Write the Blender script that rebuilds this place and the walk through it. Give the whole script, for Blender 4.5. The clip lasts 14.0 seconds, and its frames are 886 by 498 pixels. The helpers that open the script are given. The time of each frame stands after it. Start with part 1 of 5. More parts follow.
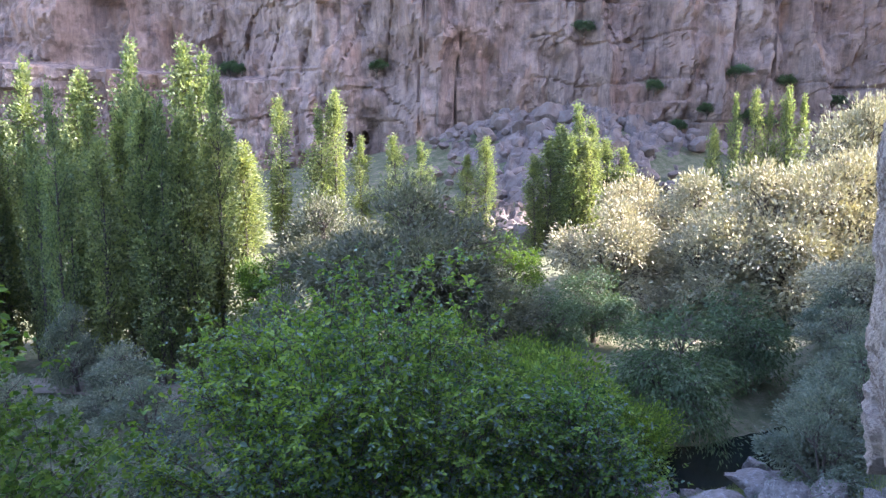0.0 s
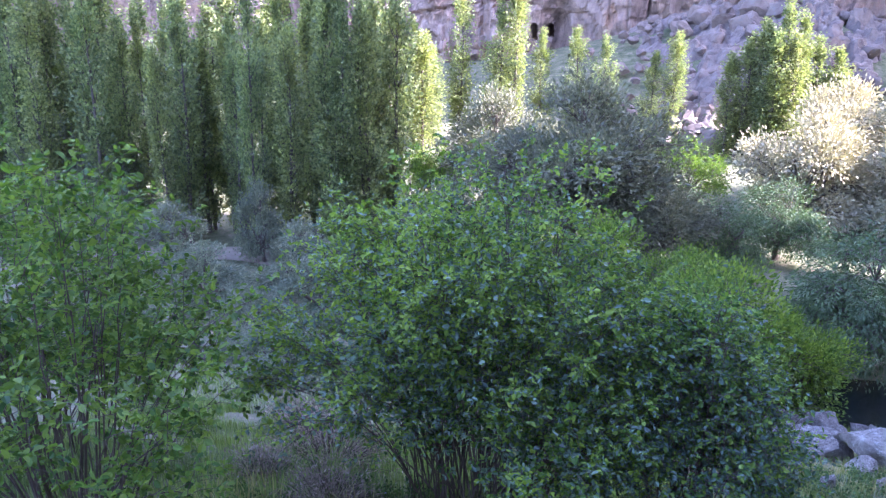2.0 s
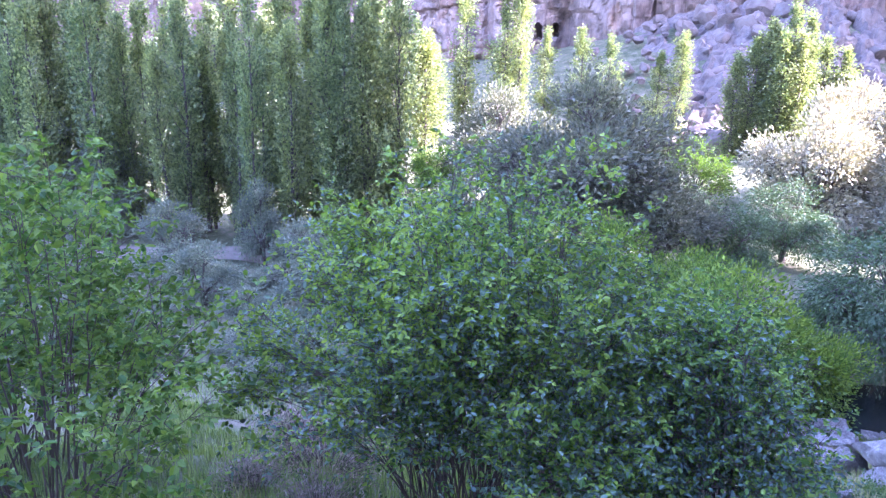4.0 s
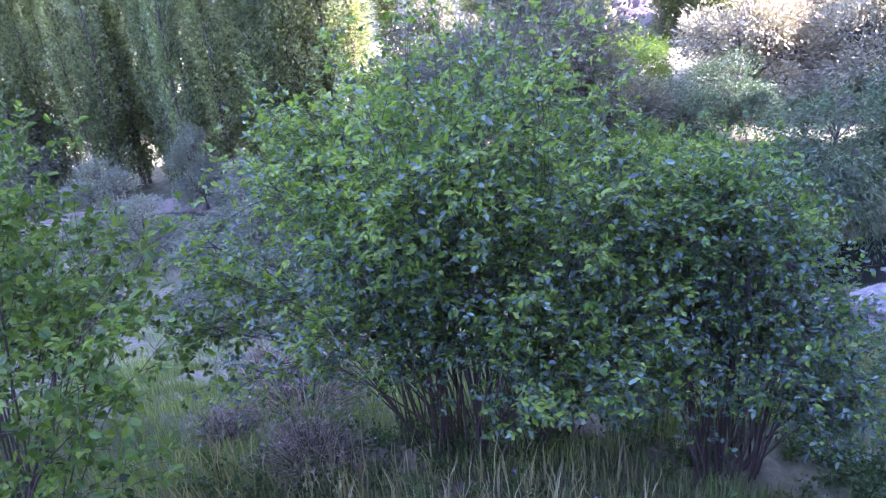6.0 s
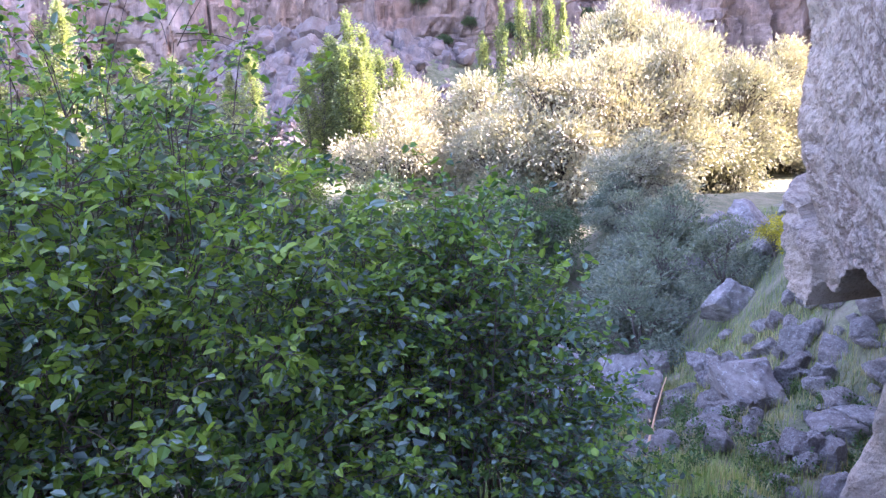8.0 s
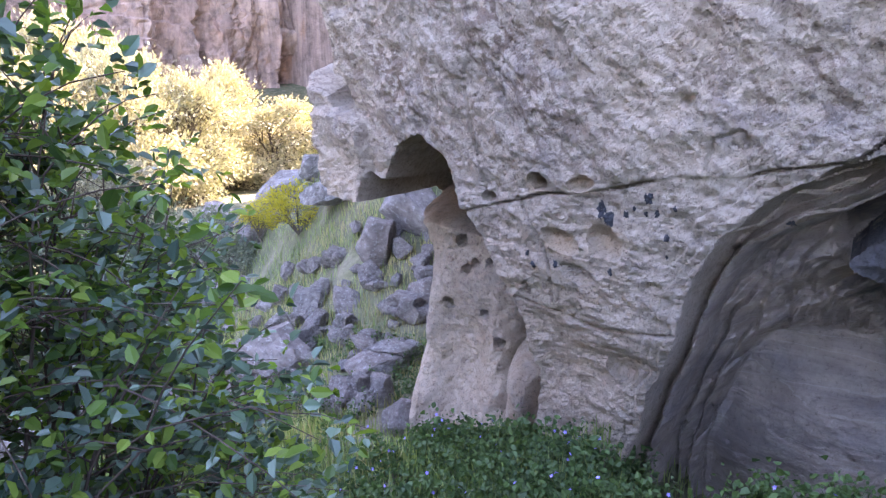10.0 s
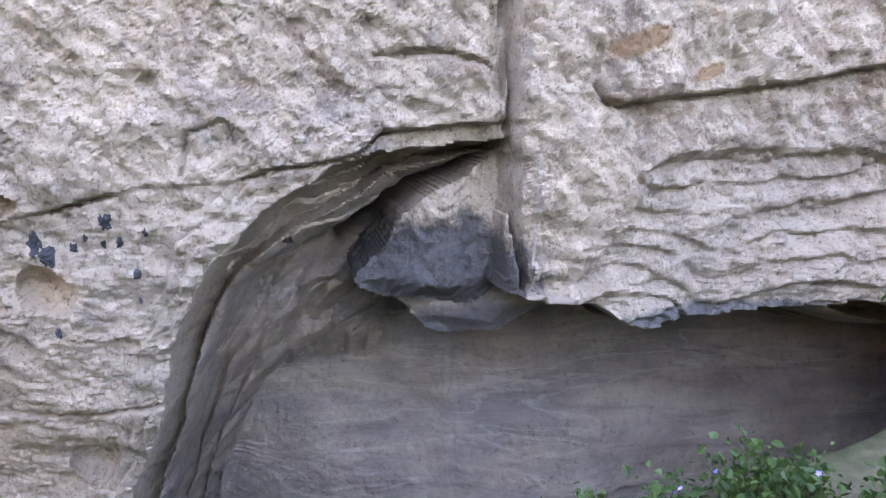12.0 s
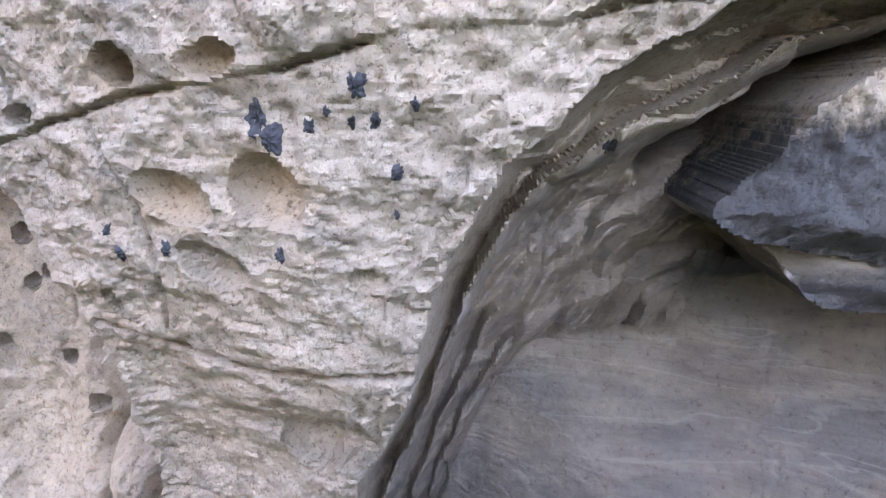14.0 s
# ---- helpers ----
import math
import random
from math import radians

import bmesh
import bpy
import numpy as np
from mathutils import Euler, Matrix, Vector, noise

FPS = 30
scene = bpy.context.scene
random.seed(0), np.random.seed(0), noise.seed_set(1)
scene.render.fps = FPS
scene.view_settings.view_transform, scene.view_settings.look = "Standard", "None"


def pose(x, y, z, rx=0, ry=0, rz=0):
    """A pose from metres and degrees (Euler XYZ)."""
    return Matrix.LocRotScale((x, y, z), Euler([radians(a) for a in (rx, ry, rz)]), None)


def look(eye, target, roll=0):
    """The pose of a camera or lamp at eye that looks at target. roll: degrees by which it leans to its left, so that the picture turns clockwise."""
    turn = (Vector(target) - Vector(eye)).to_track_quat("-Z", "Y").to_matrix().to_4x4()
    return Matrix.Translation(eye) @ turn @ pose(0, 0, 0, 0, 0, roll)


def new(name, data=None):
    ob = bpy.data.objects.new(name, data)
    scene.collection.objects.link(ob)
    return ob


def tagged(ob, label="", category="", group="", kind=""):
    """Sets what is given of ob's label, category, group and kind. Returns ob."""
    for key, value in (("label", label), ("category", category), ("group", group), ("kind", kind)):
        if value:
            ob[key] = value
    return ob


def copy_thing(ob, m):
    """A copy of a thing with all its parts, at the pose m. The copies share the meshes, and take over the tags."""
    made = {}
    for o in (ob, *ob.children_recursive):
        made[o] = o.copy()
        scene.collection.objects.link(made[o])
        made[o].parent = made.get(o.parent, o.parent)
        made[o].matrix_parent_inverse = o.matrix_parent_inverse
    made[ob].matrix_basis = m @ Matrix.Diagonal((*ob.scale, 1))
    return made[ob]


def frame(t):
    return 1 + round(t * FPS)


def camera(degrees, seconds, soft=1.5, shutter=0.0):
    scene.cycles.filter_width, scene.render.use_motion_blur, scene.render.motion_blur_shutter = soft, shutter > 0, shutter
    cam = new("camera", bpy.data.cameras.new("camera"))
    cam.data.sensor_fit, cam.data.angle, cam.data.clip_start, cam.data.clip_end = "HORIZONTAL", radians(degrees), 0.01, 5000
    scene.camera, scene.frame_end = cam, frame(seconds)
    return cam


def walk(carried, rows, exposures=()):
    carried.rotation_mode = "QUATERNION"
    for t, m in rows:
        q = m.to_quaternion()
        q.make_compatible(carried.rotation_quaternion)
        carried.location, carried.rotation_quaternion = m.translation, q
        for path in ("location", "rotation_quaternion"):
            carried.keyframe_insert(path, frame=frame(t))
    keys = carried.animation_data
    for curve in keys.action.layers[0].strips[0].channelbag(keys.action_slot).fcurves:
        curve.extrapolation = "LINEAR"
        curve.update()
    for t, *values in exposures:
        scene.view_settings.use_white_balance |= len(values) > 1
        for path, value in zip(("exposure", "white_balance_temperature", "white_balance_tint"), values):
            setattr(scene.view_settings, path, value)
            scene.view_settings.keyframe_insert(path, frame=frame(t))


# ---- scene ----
cam = camera(62.2, 14.0, soft=1.3)

PATH = [
    (0, (-0.13, 0.3, 1.56), (-0.125, 2.273, 1.231), 0.1),
    (0.5, (0.1, 0.33, 1.54), (0.407, 2.262, 1.122), -1.1),
    (1, (0.26, 0.36, 1.5), (0.685, 2.228, 0.925), 2.1),
    (1.5, (0.28, 0.42, 1.47), (0.401, 2.331, 0.892), 2.2),
    (2, (0.25, 0.55, 1.43), (-0.206, 2.402, 0.829), 0.9),
    (2.2, (0.24, 0.6, 1.41), (-0.262, 2.445, 0.824), 0.4),
    (4.3, (0.2, 0.95, 1.32), (-0.262, 2.798, 0.711), 1.1),
    (4.5, (0.2, 0.98, 1.3), (-0.386, 2.77, 0.627), 1),
    (5, (0.18, 1.1, 1.22), (-0.427, 2.857, 0.482), 0.2),
    (5.5, (0.07, 1.25, 1.02), (-0.506, 3.011, 0.266), 1.4),
    (6, (-0.08, 1.45, 0.9), (-0.406, 3.254, 0.101), -5.8),
    (6.5, (-0.18, 1.72, 0.76), (-0.313, 3.604, 0.102), -2.3),
    (7, (-0.23, 2.05, 0.66), (-0.144, 3.986, 0.165), 0.3),
    (7.2, (-0.24, 2.16, 0.62), (-0.052, 4.093, 0.14), 0.4),
    (9.3, (0.283, 3.763, -0.736), (1.584, 5.193, -1.249), -3.7),
    (9.5, (0.255, 3.822, -0.796), (1.686, 5.146, -1.241), -3.6),
    (10, (0.302, 3.947, -0.902), (1.969, 4.955, -1.355), -1),
    (10.5, (0.411, 4.019, -0.992), (2.286, 4.535, -1.46), -0.5),
    (11, (0.512, 4.067, -1.034), (2.448, 4.182, -1.522), 0.7),
    (11.5, (0.784, 4.076, -1.076), (2.723, 3.919, -1.54), 1),
    (12, (1.015, 4.151, -1.121), (2.959, 3.814, -1.448), 0.2),
    (12.5, (1.187, 4.234, -1.117), (3.155, 4.042, -1.416), -0.5),
    (13, (1.385, 4.29, -1.196), (3.336, 4.223, -1.631), 1.3),
    (13.5, (1.6, 4.401, -1.327), (3.549, 4.375, -1.774), 0.6),
    (14, (1.898, 4.468, -1.418), (3.85, 4.64, -1.819), 1.9),
]
walk(cam, [(t, look(e, g, r)) for t, e, g, r in PATH],
     exposures=[(0.0, 3.0, 6200, 28), (1.0, 3.25, 6150, 30), (1.5, 3.4, 6100, 34), (2.2, 3.75, 5700, 40), (4.3, 4.1, 5500, 48), (6.0, 4.0, 5600, 54), (7.2, 3.7, 5900, 48), (9.5, 4.15, 7100, 38), (10.2, 4.18, 7300, 37), (11.0, 4.7, 7700, 36), (12.0, 4.82, 8400, 31), (12.6, 4.80, 8500, 31), (14.0, 5.15, 8900, 31)])

# ---- light: low sun from the right, cut off by two added walls, blue sky ----
SUN_DIR = Vector((1.0, -0.05, 0.75)).normalized()
world = bpy.data.worlds.new("sky")
scene.world = world
world.use_nodes = True
wn = world.node_tree
sky = wn.nodes.new("ShaderNodeTexSky")
sky.sky_type = 'NISHITA'
sky.sun_disc = False
sky.sun_elevation = math.asin(SUN_DIR.z)
sky.sun_rotation = math.atan2(SUN_DIR.x, SUN_DIR.y)
wn.nodes["Background"].inputs[1].default_value = 0.15
wn.links.new(sky.outputs[0], wn.nodes["Background"].inputs[0])
sun = new("sun", bpy.data.lights.new("sun", 'SUN'))
sun.data.energy = 3.9
sun.data.angle = radians(0.5)
sun.data.color = (1.0, 0.95, 0.86)
sun.rotation_euler = SUN_DIR.to_track_quat('Z', 'Y').to_euler()

# ---- vector noise in numpy ----
_rng = np.random.RandomState(7)
_T = _rng.rand(64, 64, 64).astype(np.float32)


def vnoise(x, y, z):
    """Smooth value noise in 0..1 for arrays."""
    x, y, z = np.broadcast_arrays(np.asarray(x, float), np.asarray(y, float), np.asarray(z, float))
    xi, yi, zi = np.floor(x).astype(int), np.floor(y).astype(int), np.floor(z).astype(int)
    fx, fy, fz = x - xi, y - yi, z - zi
    fx, fy, fz = [f * f * f * (f * (f * 6 - 15) + 10) for f in (fx, fy, fz)]
    x0, x1, y0, y1, z0, z1 = xi & 63, (xi + 1) & 63, yi & 63, (yi + 1) & 63, zi & 63, (zi + 1) & 63
    a = _T[x0, y0, z0] * (1 - fx) + _T[x1, y0, z0] * fx
    b = _T[x0, y1, z0] * (1 - fx) + _T[x1, y1, z0] * fx
    c = _T[x0, y0, z1] * (1 - fx) + _T[x1, y0, z1] * fx
    d = _T[x0, y1, z1] * (1 - fx) + _T[x1, y1, z1] * fx
    return (a * (1 - fy) + b * fy) * (1 - fz) + (c * (1 - fy) + d * fy) * fz


def fbm(x, y, z, octaves=4, gain=0.5):
    """Summed noise about 0, roughly -1..1."""
    s, a, k = 0, 1.0, 1.0
    for i in range(octaves):
        s = s + a * (vnoise(x * k + 11.3 * i, y * k + 5.7 * i, z * k + 3.1 * i) - 0.5) * 2
        a, k = a * gain, k * 2.03
    return s


def ridged(x, y, z, octaves=4):
    s, a, k = 0, 1.0, 1.0
    for i in range(octaves):
        s = s + a * np.abs(vnoise(x * k + 4.3 * i, y * k + 9.7 * i, z * k + 6.1 * i) * 2 - 1)
        a, k = a * 0.5, k * 2.1
    return s


def smooth(a, b, x):
    t = np.clip((x - a) / (b - a), 0, 1)
    return t * t * (3 - 2 * t)


# ---- mesh helpers ----
def mesh_np(name, verts, faces, material=None, shade=True):
    """A mesh from arrays; faces: one (n, k) array with k corners each."""
    verts, faces = np.asarray(verts, np.float32), np.asarray(faces, np.int32)
    me = bpy.data.meshes.new(name)
    n, k = faces.shape
    me.vertices.add(len(verts))
    me.vertices.foreach_set("co", verts.ravel())
    me.loops.add(n * k)
    me.loops.foreach_set("vertex_index", faces.ravel())
    me.polygons.add(n)
    me.polygons.foreach_set("loop_start", np.arange(0, n * k, k, dtype=np.int32))
    me.polygons.foreach_set("use_smooth", np.full(n, shade))
    me.update(calc_edges=True)
    me.validate()
    if material:
        me.materials.append(material)
    return me


def grid_faces(nu, nv, flip=False):
    i = (np.arange(nu - 1)[:, None] * nv + np.arange(nv - 1)[None]).ravel()
    f = np.stack([i, i + nv, i + nv + 1, i + 1], 1)
    return f[:, ::-1] if flip else f


def put(name, me, parent=None, label="", category="", group="", kind="", m=None):
    ob = new(name, me)
    if parent:
        ob.parent = parent
    if m is not None:
        ob.matrix_basis = m
    return tagged(ob, label, category, group, kind)


def empty(name, m=None, **tags):
    ob = new(name)
    ob.empty_display_size = 0.2
    if m is not None:
        ob.matrix_basis = m
    return tagged(ob, **tags)


def axis(lo, hi, dense_lo, dense_hi, step, growth):
    """Coordinates with an even step in the dense stretch that widens outside of it."""
    mid = list(np.arange(dense_lo, dense_hi, step))
    a, s = [dense_lo], step
    while a[-1] > lo:
        s *= growth
        a.append(a[-1] - s)
    b, s = [mid[-1]], step
    while b[-1] < hi:
        s *= growth
        b.append(b[-1] + s)
    return np.array(a[:0:-1] + mid + b[1:])


# ---- materials ----
def material(name):
    m = bpy.data.materials.new(name)
    m.use_nodes = True
    nt = m.node_tree
    return m, nt, nt.nodes["Principled BSDF"]


def node(nt, kind, values=(), **props):
    n = nt.nodes.new(kind)
    for k, v in props.items():
        setattr(n, k, v)
    for k, v in dict(values).items():
        n.inputs[k].default_value = v
    return n


def ramp(nt, src, stops):
    n = nt.nodes.new("ShaderNodeValToRGB")
    el = n.color_ramp.elements
    while len(el) < len(stops):
        el.new(0.5)
    for e, (p, c) in zip(el, stops):
        e.position = p
        e.color = (*c, 1) if len(c) == 3 else c
    nt.links.new(src, n.inputs[0])
    return n.outputs[0]


def mix(nt, fac, a, b, blend='MIX'):
    n = nt.nodes.new("ShaderNodeMix")
    n.data_type, n.blend_type = 'RGBA', blend
    for sock, v in ((n.inputs[0], fac), (n.inputs[6], a), (n.inputs[7], b)):
        if isinstance(v, (int, float)):
            sock.default_value = v
        elif isinstance(v, tuple):
            sock.default_value = (*v, 1)
        else:
            nt.links.new(v, sock)
    return n.outputs[2]


def coords(nt, scale=(1, 1, 1), rot=(0, 0, 0)):
    c = nt.nodes.new("ShaderNodeTexCoord")
    mp = nt.nodes.new("ShaderNodeMapping")
    mp.inputs["Scale"].default_value = scale
    mp.inputs["Rotation"].default_value = [radians(a) for a in rot]
    nt.links.new(c.outputs["Object"], mp.inputs[0])
    return mp.outputs[0]


def noise_tex(nt, vec, scale, detail=6, rough=0.6, dist=0.0):
    n = node(nt, "ShaderNodeTexNoise", {"Scale": scale, "Detail": detail, "Roughness": rough, "Distortion": dist})
    nt.links.new(vec, n.inputs["Vector"])
    return n.outputs[0]


def bump(nt, bsdf, *layers):
    prev = None
    for src, strength, dist in layers:
        b = node(nt, "ShaderNodeBump", {"Strength": strength, "Distance": dist})
        nt.links.new(src, b.inputs["Height"])
        if prev:
            nt.links.new(prev, b.inputs["Normal"])
        prev = b.outputs[0]
    nt.links.new(prev, bsdf.inputs["Normal"])


def math_node(nt, op, a, b):
    n = nt.nodes.new("ShaderNodeMath")
    n.operation = op
    for s, v in ((n.inputs[0], a), (n.inputs[1], b)):
        if isinstance(v, (int, float)):
            s.default_value = v
        else:
            nt.links.new(v, s)
    return n.outputs[0]


def slanted(nt, angle, scale):
    """Object coordinates turned about x first and then stretched."""
    v = coords(nt, (1, 1, 1), (angle, 0, 0))
    mp = nt.nodes.new("ShaderNodeMapping")
    mp.inputs["Scale"].default_value = scale
    nt.links.new(v, mp.inputs[0])
    return mp.outputs[0]


def stain_mask(nt, centre, size, tilt, grain, lo, hi):
    """A blotch of a given size whose edge is broken up by noise."""
    tc = nt.nodes.new("ShaderNodeTexCoord")
    mp = nt.nodes.new("ShaderNodeMapping")
    mp.vector_type = 'TEXTURE'
    mp.inputs["Location"].default_value = centre
    mp.inputs["Rotation"].default_value = (radians(tilt), 0, 0)
    mp.inputs["Scale"].default_value = size
    nt.links.new(tc.outputs["Object"], mp.inputs[0])
    sph = nt.nodes.new("ShaderNodeTexGradient")
    sph.gradient_type = 'SPHERICAL'
    nt.links.new(mp.outputs[0], sph.inputs[0])
    return ramp(nt, math_node(nt, 'ADD', math_node(nt, 'MULTIPLY', sph.outputs[1], 0.75), math_node(nt, 'MULTIPLY', grain, 0.6)), [(lo, (0, 0, 0)), (hi, (1, 1, 1))])


def tuff_material():
    """Pale weathered tuff with slanting brown flecks, grey lichen and a blue-black stain."""
    m, nt, b = material("weathered_tuff")
    v = coords(nt)
    big = noise_tex(nt, v, 1.1, 4)
    mid = noise_tex(nt, v, 6.0, 9, 0.68)
    fine = noise_tex(nt, v, 34.0, 8, 0.72)
    pits = noise_tex(nt, v, 95.0, 4, 0.7)
    col = ramp(nt, mid, [(0.30, (0.375, 0.310, 0.245)), (0.50, (0.425, 0.360, 0.292)), (0.70, (0.465, 0.402, 0.332))])
    col = mix(nt, 1.0, col, ramp(nt, big, [(0.35, (0.86, 0.87, 0.90)), (0.65, (1.05, 1.0, 0.95))]), 'MULTIPLY')
    # brown flecks strung out in slanting bands
    fl = noise_tex(nt, slanted(nt, -45, (1, 0.55, 1.0)), 19.0, 6, 0.66, 0.35)
    band = ramp(nt, noise_tex(nt, slanted(nt, -52, (1, 0.35, 1.5)), 1.35, 4, 0.55), [(0.38, (0, 0, 0)), (0.54, (1, 1, 1))])
    flm = ramp(nt, fl, [(0.46, (0, 0, 0)), (0.54, (1, 1, 1))])
    sep = nt.nodes.new("ShaderNodeSeparateXYZ")
    nt.links.new(v, sep.inputs[0])
    hi = ramp(nt, math_node(nt, 'ADD', math_node(nt, 'MULTIPLY', sep.outputs[2], 1.0), 2.0), [(0.55, (0.25, 0.25, 0.25)), (0.95, (1, 1, 1))])
    col = mix(nt, math_node(nt, 'MULTIPLY', math_node(nt, 'MULTIPLY', flm, math_node(nt, 'MULTIPLY', band, hi)), 0.85), col, (0.175, 0.126, 0.098))
    # grey lichen film in clouds
    lich = ramp(nt, noise_tex(nt, v, 2.2, 9, 0.74), [(0.50, (0, 0, 0)), (0.66, (1, 1, 1))])
    col = mix(nt, math_node(nt, 'MULTIPLY', lich, 0.50), col, (0.220, 0.215, 0.215))
    speck = ramp(nt, noise_tex(nt, v, 15.0, 6, 0.8), [(0.60, (0, 0, 0)), (0.66, (1, 1, 1))])
    col = mix(nt, math_node(nt, 'MULTIPLY', speck, 0.55), col, (0.165, 0.155, 0.150))
    # blue-black stain over the hanging slab, dark blue-grey band along the lip beside it
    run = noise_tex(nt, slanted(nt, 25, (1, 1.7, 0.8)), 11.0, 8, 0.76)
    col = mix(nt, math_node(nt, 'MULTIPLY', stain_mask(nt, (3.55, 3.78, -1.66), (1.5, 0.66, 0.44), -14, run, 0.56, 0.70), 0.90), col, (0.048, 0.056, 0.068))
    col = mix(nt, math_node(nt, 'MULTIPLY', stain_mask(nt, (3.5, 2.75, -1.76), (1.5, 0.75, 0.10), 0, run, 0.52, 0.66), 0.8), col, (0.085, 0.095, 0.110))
    # rusty scars on the block beyond the joint, fresh ochre in the sockets
    for c, sz in (((3.0, 3.23, -0.88), (1.2, 0.13, 0.05)), ((3.0, 2.99, -0.955), (1.2, 0.09, 0.03))):
        col = mix(nt, math_node(nt, 'MULTIPLY', stain_mask(nt, c, sz, -20, mid, 0.45, 0.62), 0.85), col, (0.245, 0.150, 0.090))
    for c, sz in (((3.4, 4.97, -1.62), (1.2, 0.17, 0.13)), ((3.4, 5.23, -1.68), (1.2, 0.16, 0.10)), ((3.4, 5.07, -1.36), (1.2, 0.11, 0.07)), ((3.4, 5.33, -1.39), (1.2, 0.09, 0.08))):
        col = mix(nt, math_node(nt, 'MULTIPLY', stain_mask(nt, c, sz, 0, mid, 0.45, 0.85), 0.75), col, (0.500, 0.375, 0.265))
    col = mix(nt, 1.0, col, ramp(nt, fine, [(0.36, (0.60, 0.58, 0.56)), (0.45, (0.98, 0.975, 0.97)), (0.66, (1.06, 1.06, 1.05))]), 'MULTIPLY')
    col = mix(nt, 1.0, col, ramp(nt, pits, [(0.36, (0.55, 0.53, 0.51)), (0.43, (1, 1, 1))]), 'MULTIPLY')
    nt.links.new(col, b.inputs["Base Color"])
    b.inputs["Roughness"].default_value = 0.93
    b.inputs["Specular IOR Level"].default_value = 0.2
    bump(nt, b, (mid, 0.45, 0.030), (fl, 0.5, 0.012), (fine, 0.8, 0.020), (pits, 0.8, 0.008))
    return m


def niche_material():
    """Brown-grey tuff inside the hollow, with bedding bands and pale mineral lines."""
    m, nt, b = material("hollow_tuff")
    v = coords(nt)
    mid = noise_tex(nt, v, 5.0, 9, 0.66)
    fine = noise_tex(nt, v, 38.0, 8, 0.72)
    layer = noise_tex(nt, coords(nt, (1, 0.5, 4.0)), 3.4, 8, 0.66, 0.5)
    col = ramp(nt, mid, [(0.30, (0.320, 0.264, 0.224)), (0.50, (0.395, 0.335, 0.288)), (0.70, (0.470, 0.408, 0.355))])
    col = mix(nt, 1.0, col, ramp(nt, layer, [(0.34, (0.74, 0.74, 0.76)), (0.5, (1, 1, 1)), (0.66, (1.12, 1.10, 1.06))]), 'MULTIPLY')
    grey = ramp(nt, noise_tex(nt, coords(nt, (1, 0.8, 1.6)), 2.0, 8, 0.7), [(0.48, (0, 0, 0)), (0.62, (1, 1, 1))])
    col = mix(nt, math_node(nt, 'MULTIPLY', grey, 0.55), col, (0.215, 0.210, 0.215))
    # dark blue-grey patch on the strata below the slab
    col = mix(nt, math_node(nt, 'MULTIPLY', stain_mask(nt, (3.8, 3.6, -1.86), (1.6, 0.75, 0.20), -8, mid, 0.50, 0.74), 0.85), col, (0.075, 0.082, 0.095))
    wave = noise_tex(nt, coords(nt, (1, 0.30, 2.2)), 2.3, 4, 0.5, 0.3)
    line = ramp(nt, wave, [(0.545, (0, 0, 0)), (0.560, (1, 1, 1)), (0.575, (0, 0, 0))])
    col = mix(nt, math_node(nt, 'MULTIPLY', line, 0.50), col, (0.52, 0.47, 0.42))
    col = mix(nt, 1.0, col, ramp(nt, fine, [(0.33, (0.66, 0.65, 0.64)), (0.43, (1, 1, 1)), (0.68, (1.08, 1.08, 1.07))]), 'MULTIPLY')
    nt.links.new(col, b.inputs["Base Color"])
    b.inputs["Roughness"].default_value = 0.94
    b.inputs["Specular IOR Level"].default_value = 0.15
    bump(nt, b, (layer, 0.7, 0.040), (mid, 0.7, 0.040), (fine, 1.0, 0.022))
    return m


def stone_material(name, dark, light, lichen, scale=1.0):
    m, nt, b = material(name)
    v = coords(nt)
    mid = noise_tex(nt, v, 4.0 * scale, 8, 0.65)
    fine = noise_tex(nt, v, 26.0 * scale, 6, 0.7)
    info = nt.nodes.new("ShaderNodeObjectInfo")
    col = ramp(nt, mid, [(0.32, dark), (0.68, light)])
    col = mix(nt, math_node(nt, 'MULTIPLY', info.outputs["Random"], 0.18), col, (0.30, 0.20, 0.15))
    l = ramp(nt, noise_tex(nt, v, 9.0 * scale, 7, 0.75), [(0.55, (0, 0, 0)), (0.62, (1, 1, 1))])
    col = mix(nt, math_node(nt, 'MULTIPLY', l, 0.7), col, lichen)
    d = ramp(nt, noise_tex(nt, v, 14.0 * scale, 5, 0.7), [(0.62, (0, 0, 0)), (0.68, (1, 1, 1))])
    col = mix(nt, math_node(nt, 'MULTIPLY', d, 0.7), col, (0.05, 0.05, 0.055))
    nt.links.new(col, b.inputs["Base Color"])
    b.inputs["Roughness"].default_value = 0.93
    b.inputs["Specular IOR Level"].default_value = 0.2
    bump(nt, b, (mid, 0.9, 0.12), (fine, 0.8, 0.03))
    return m


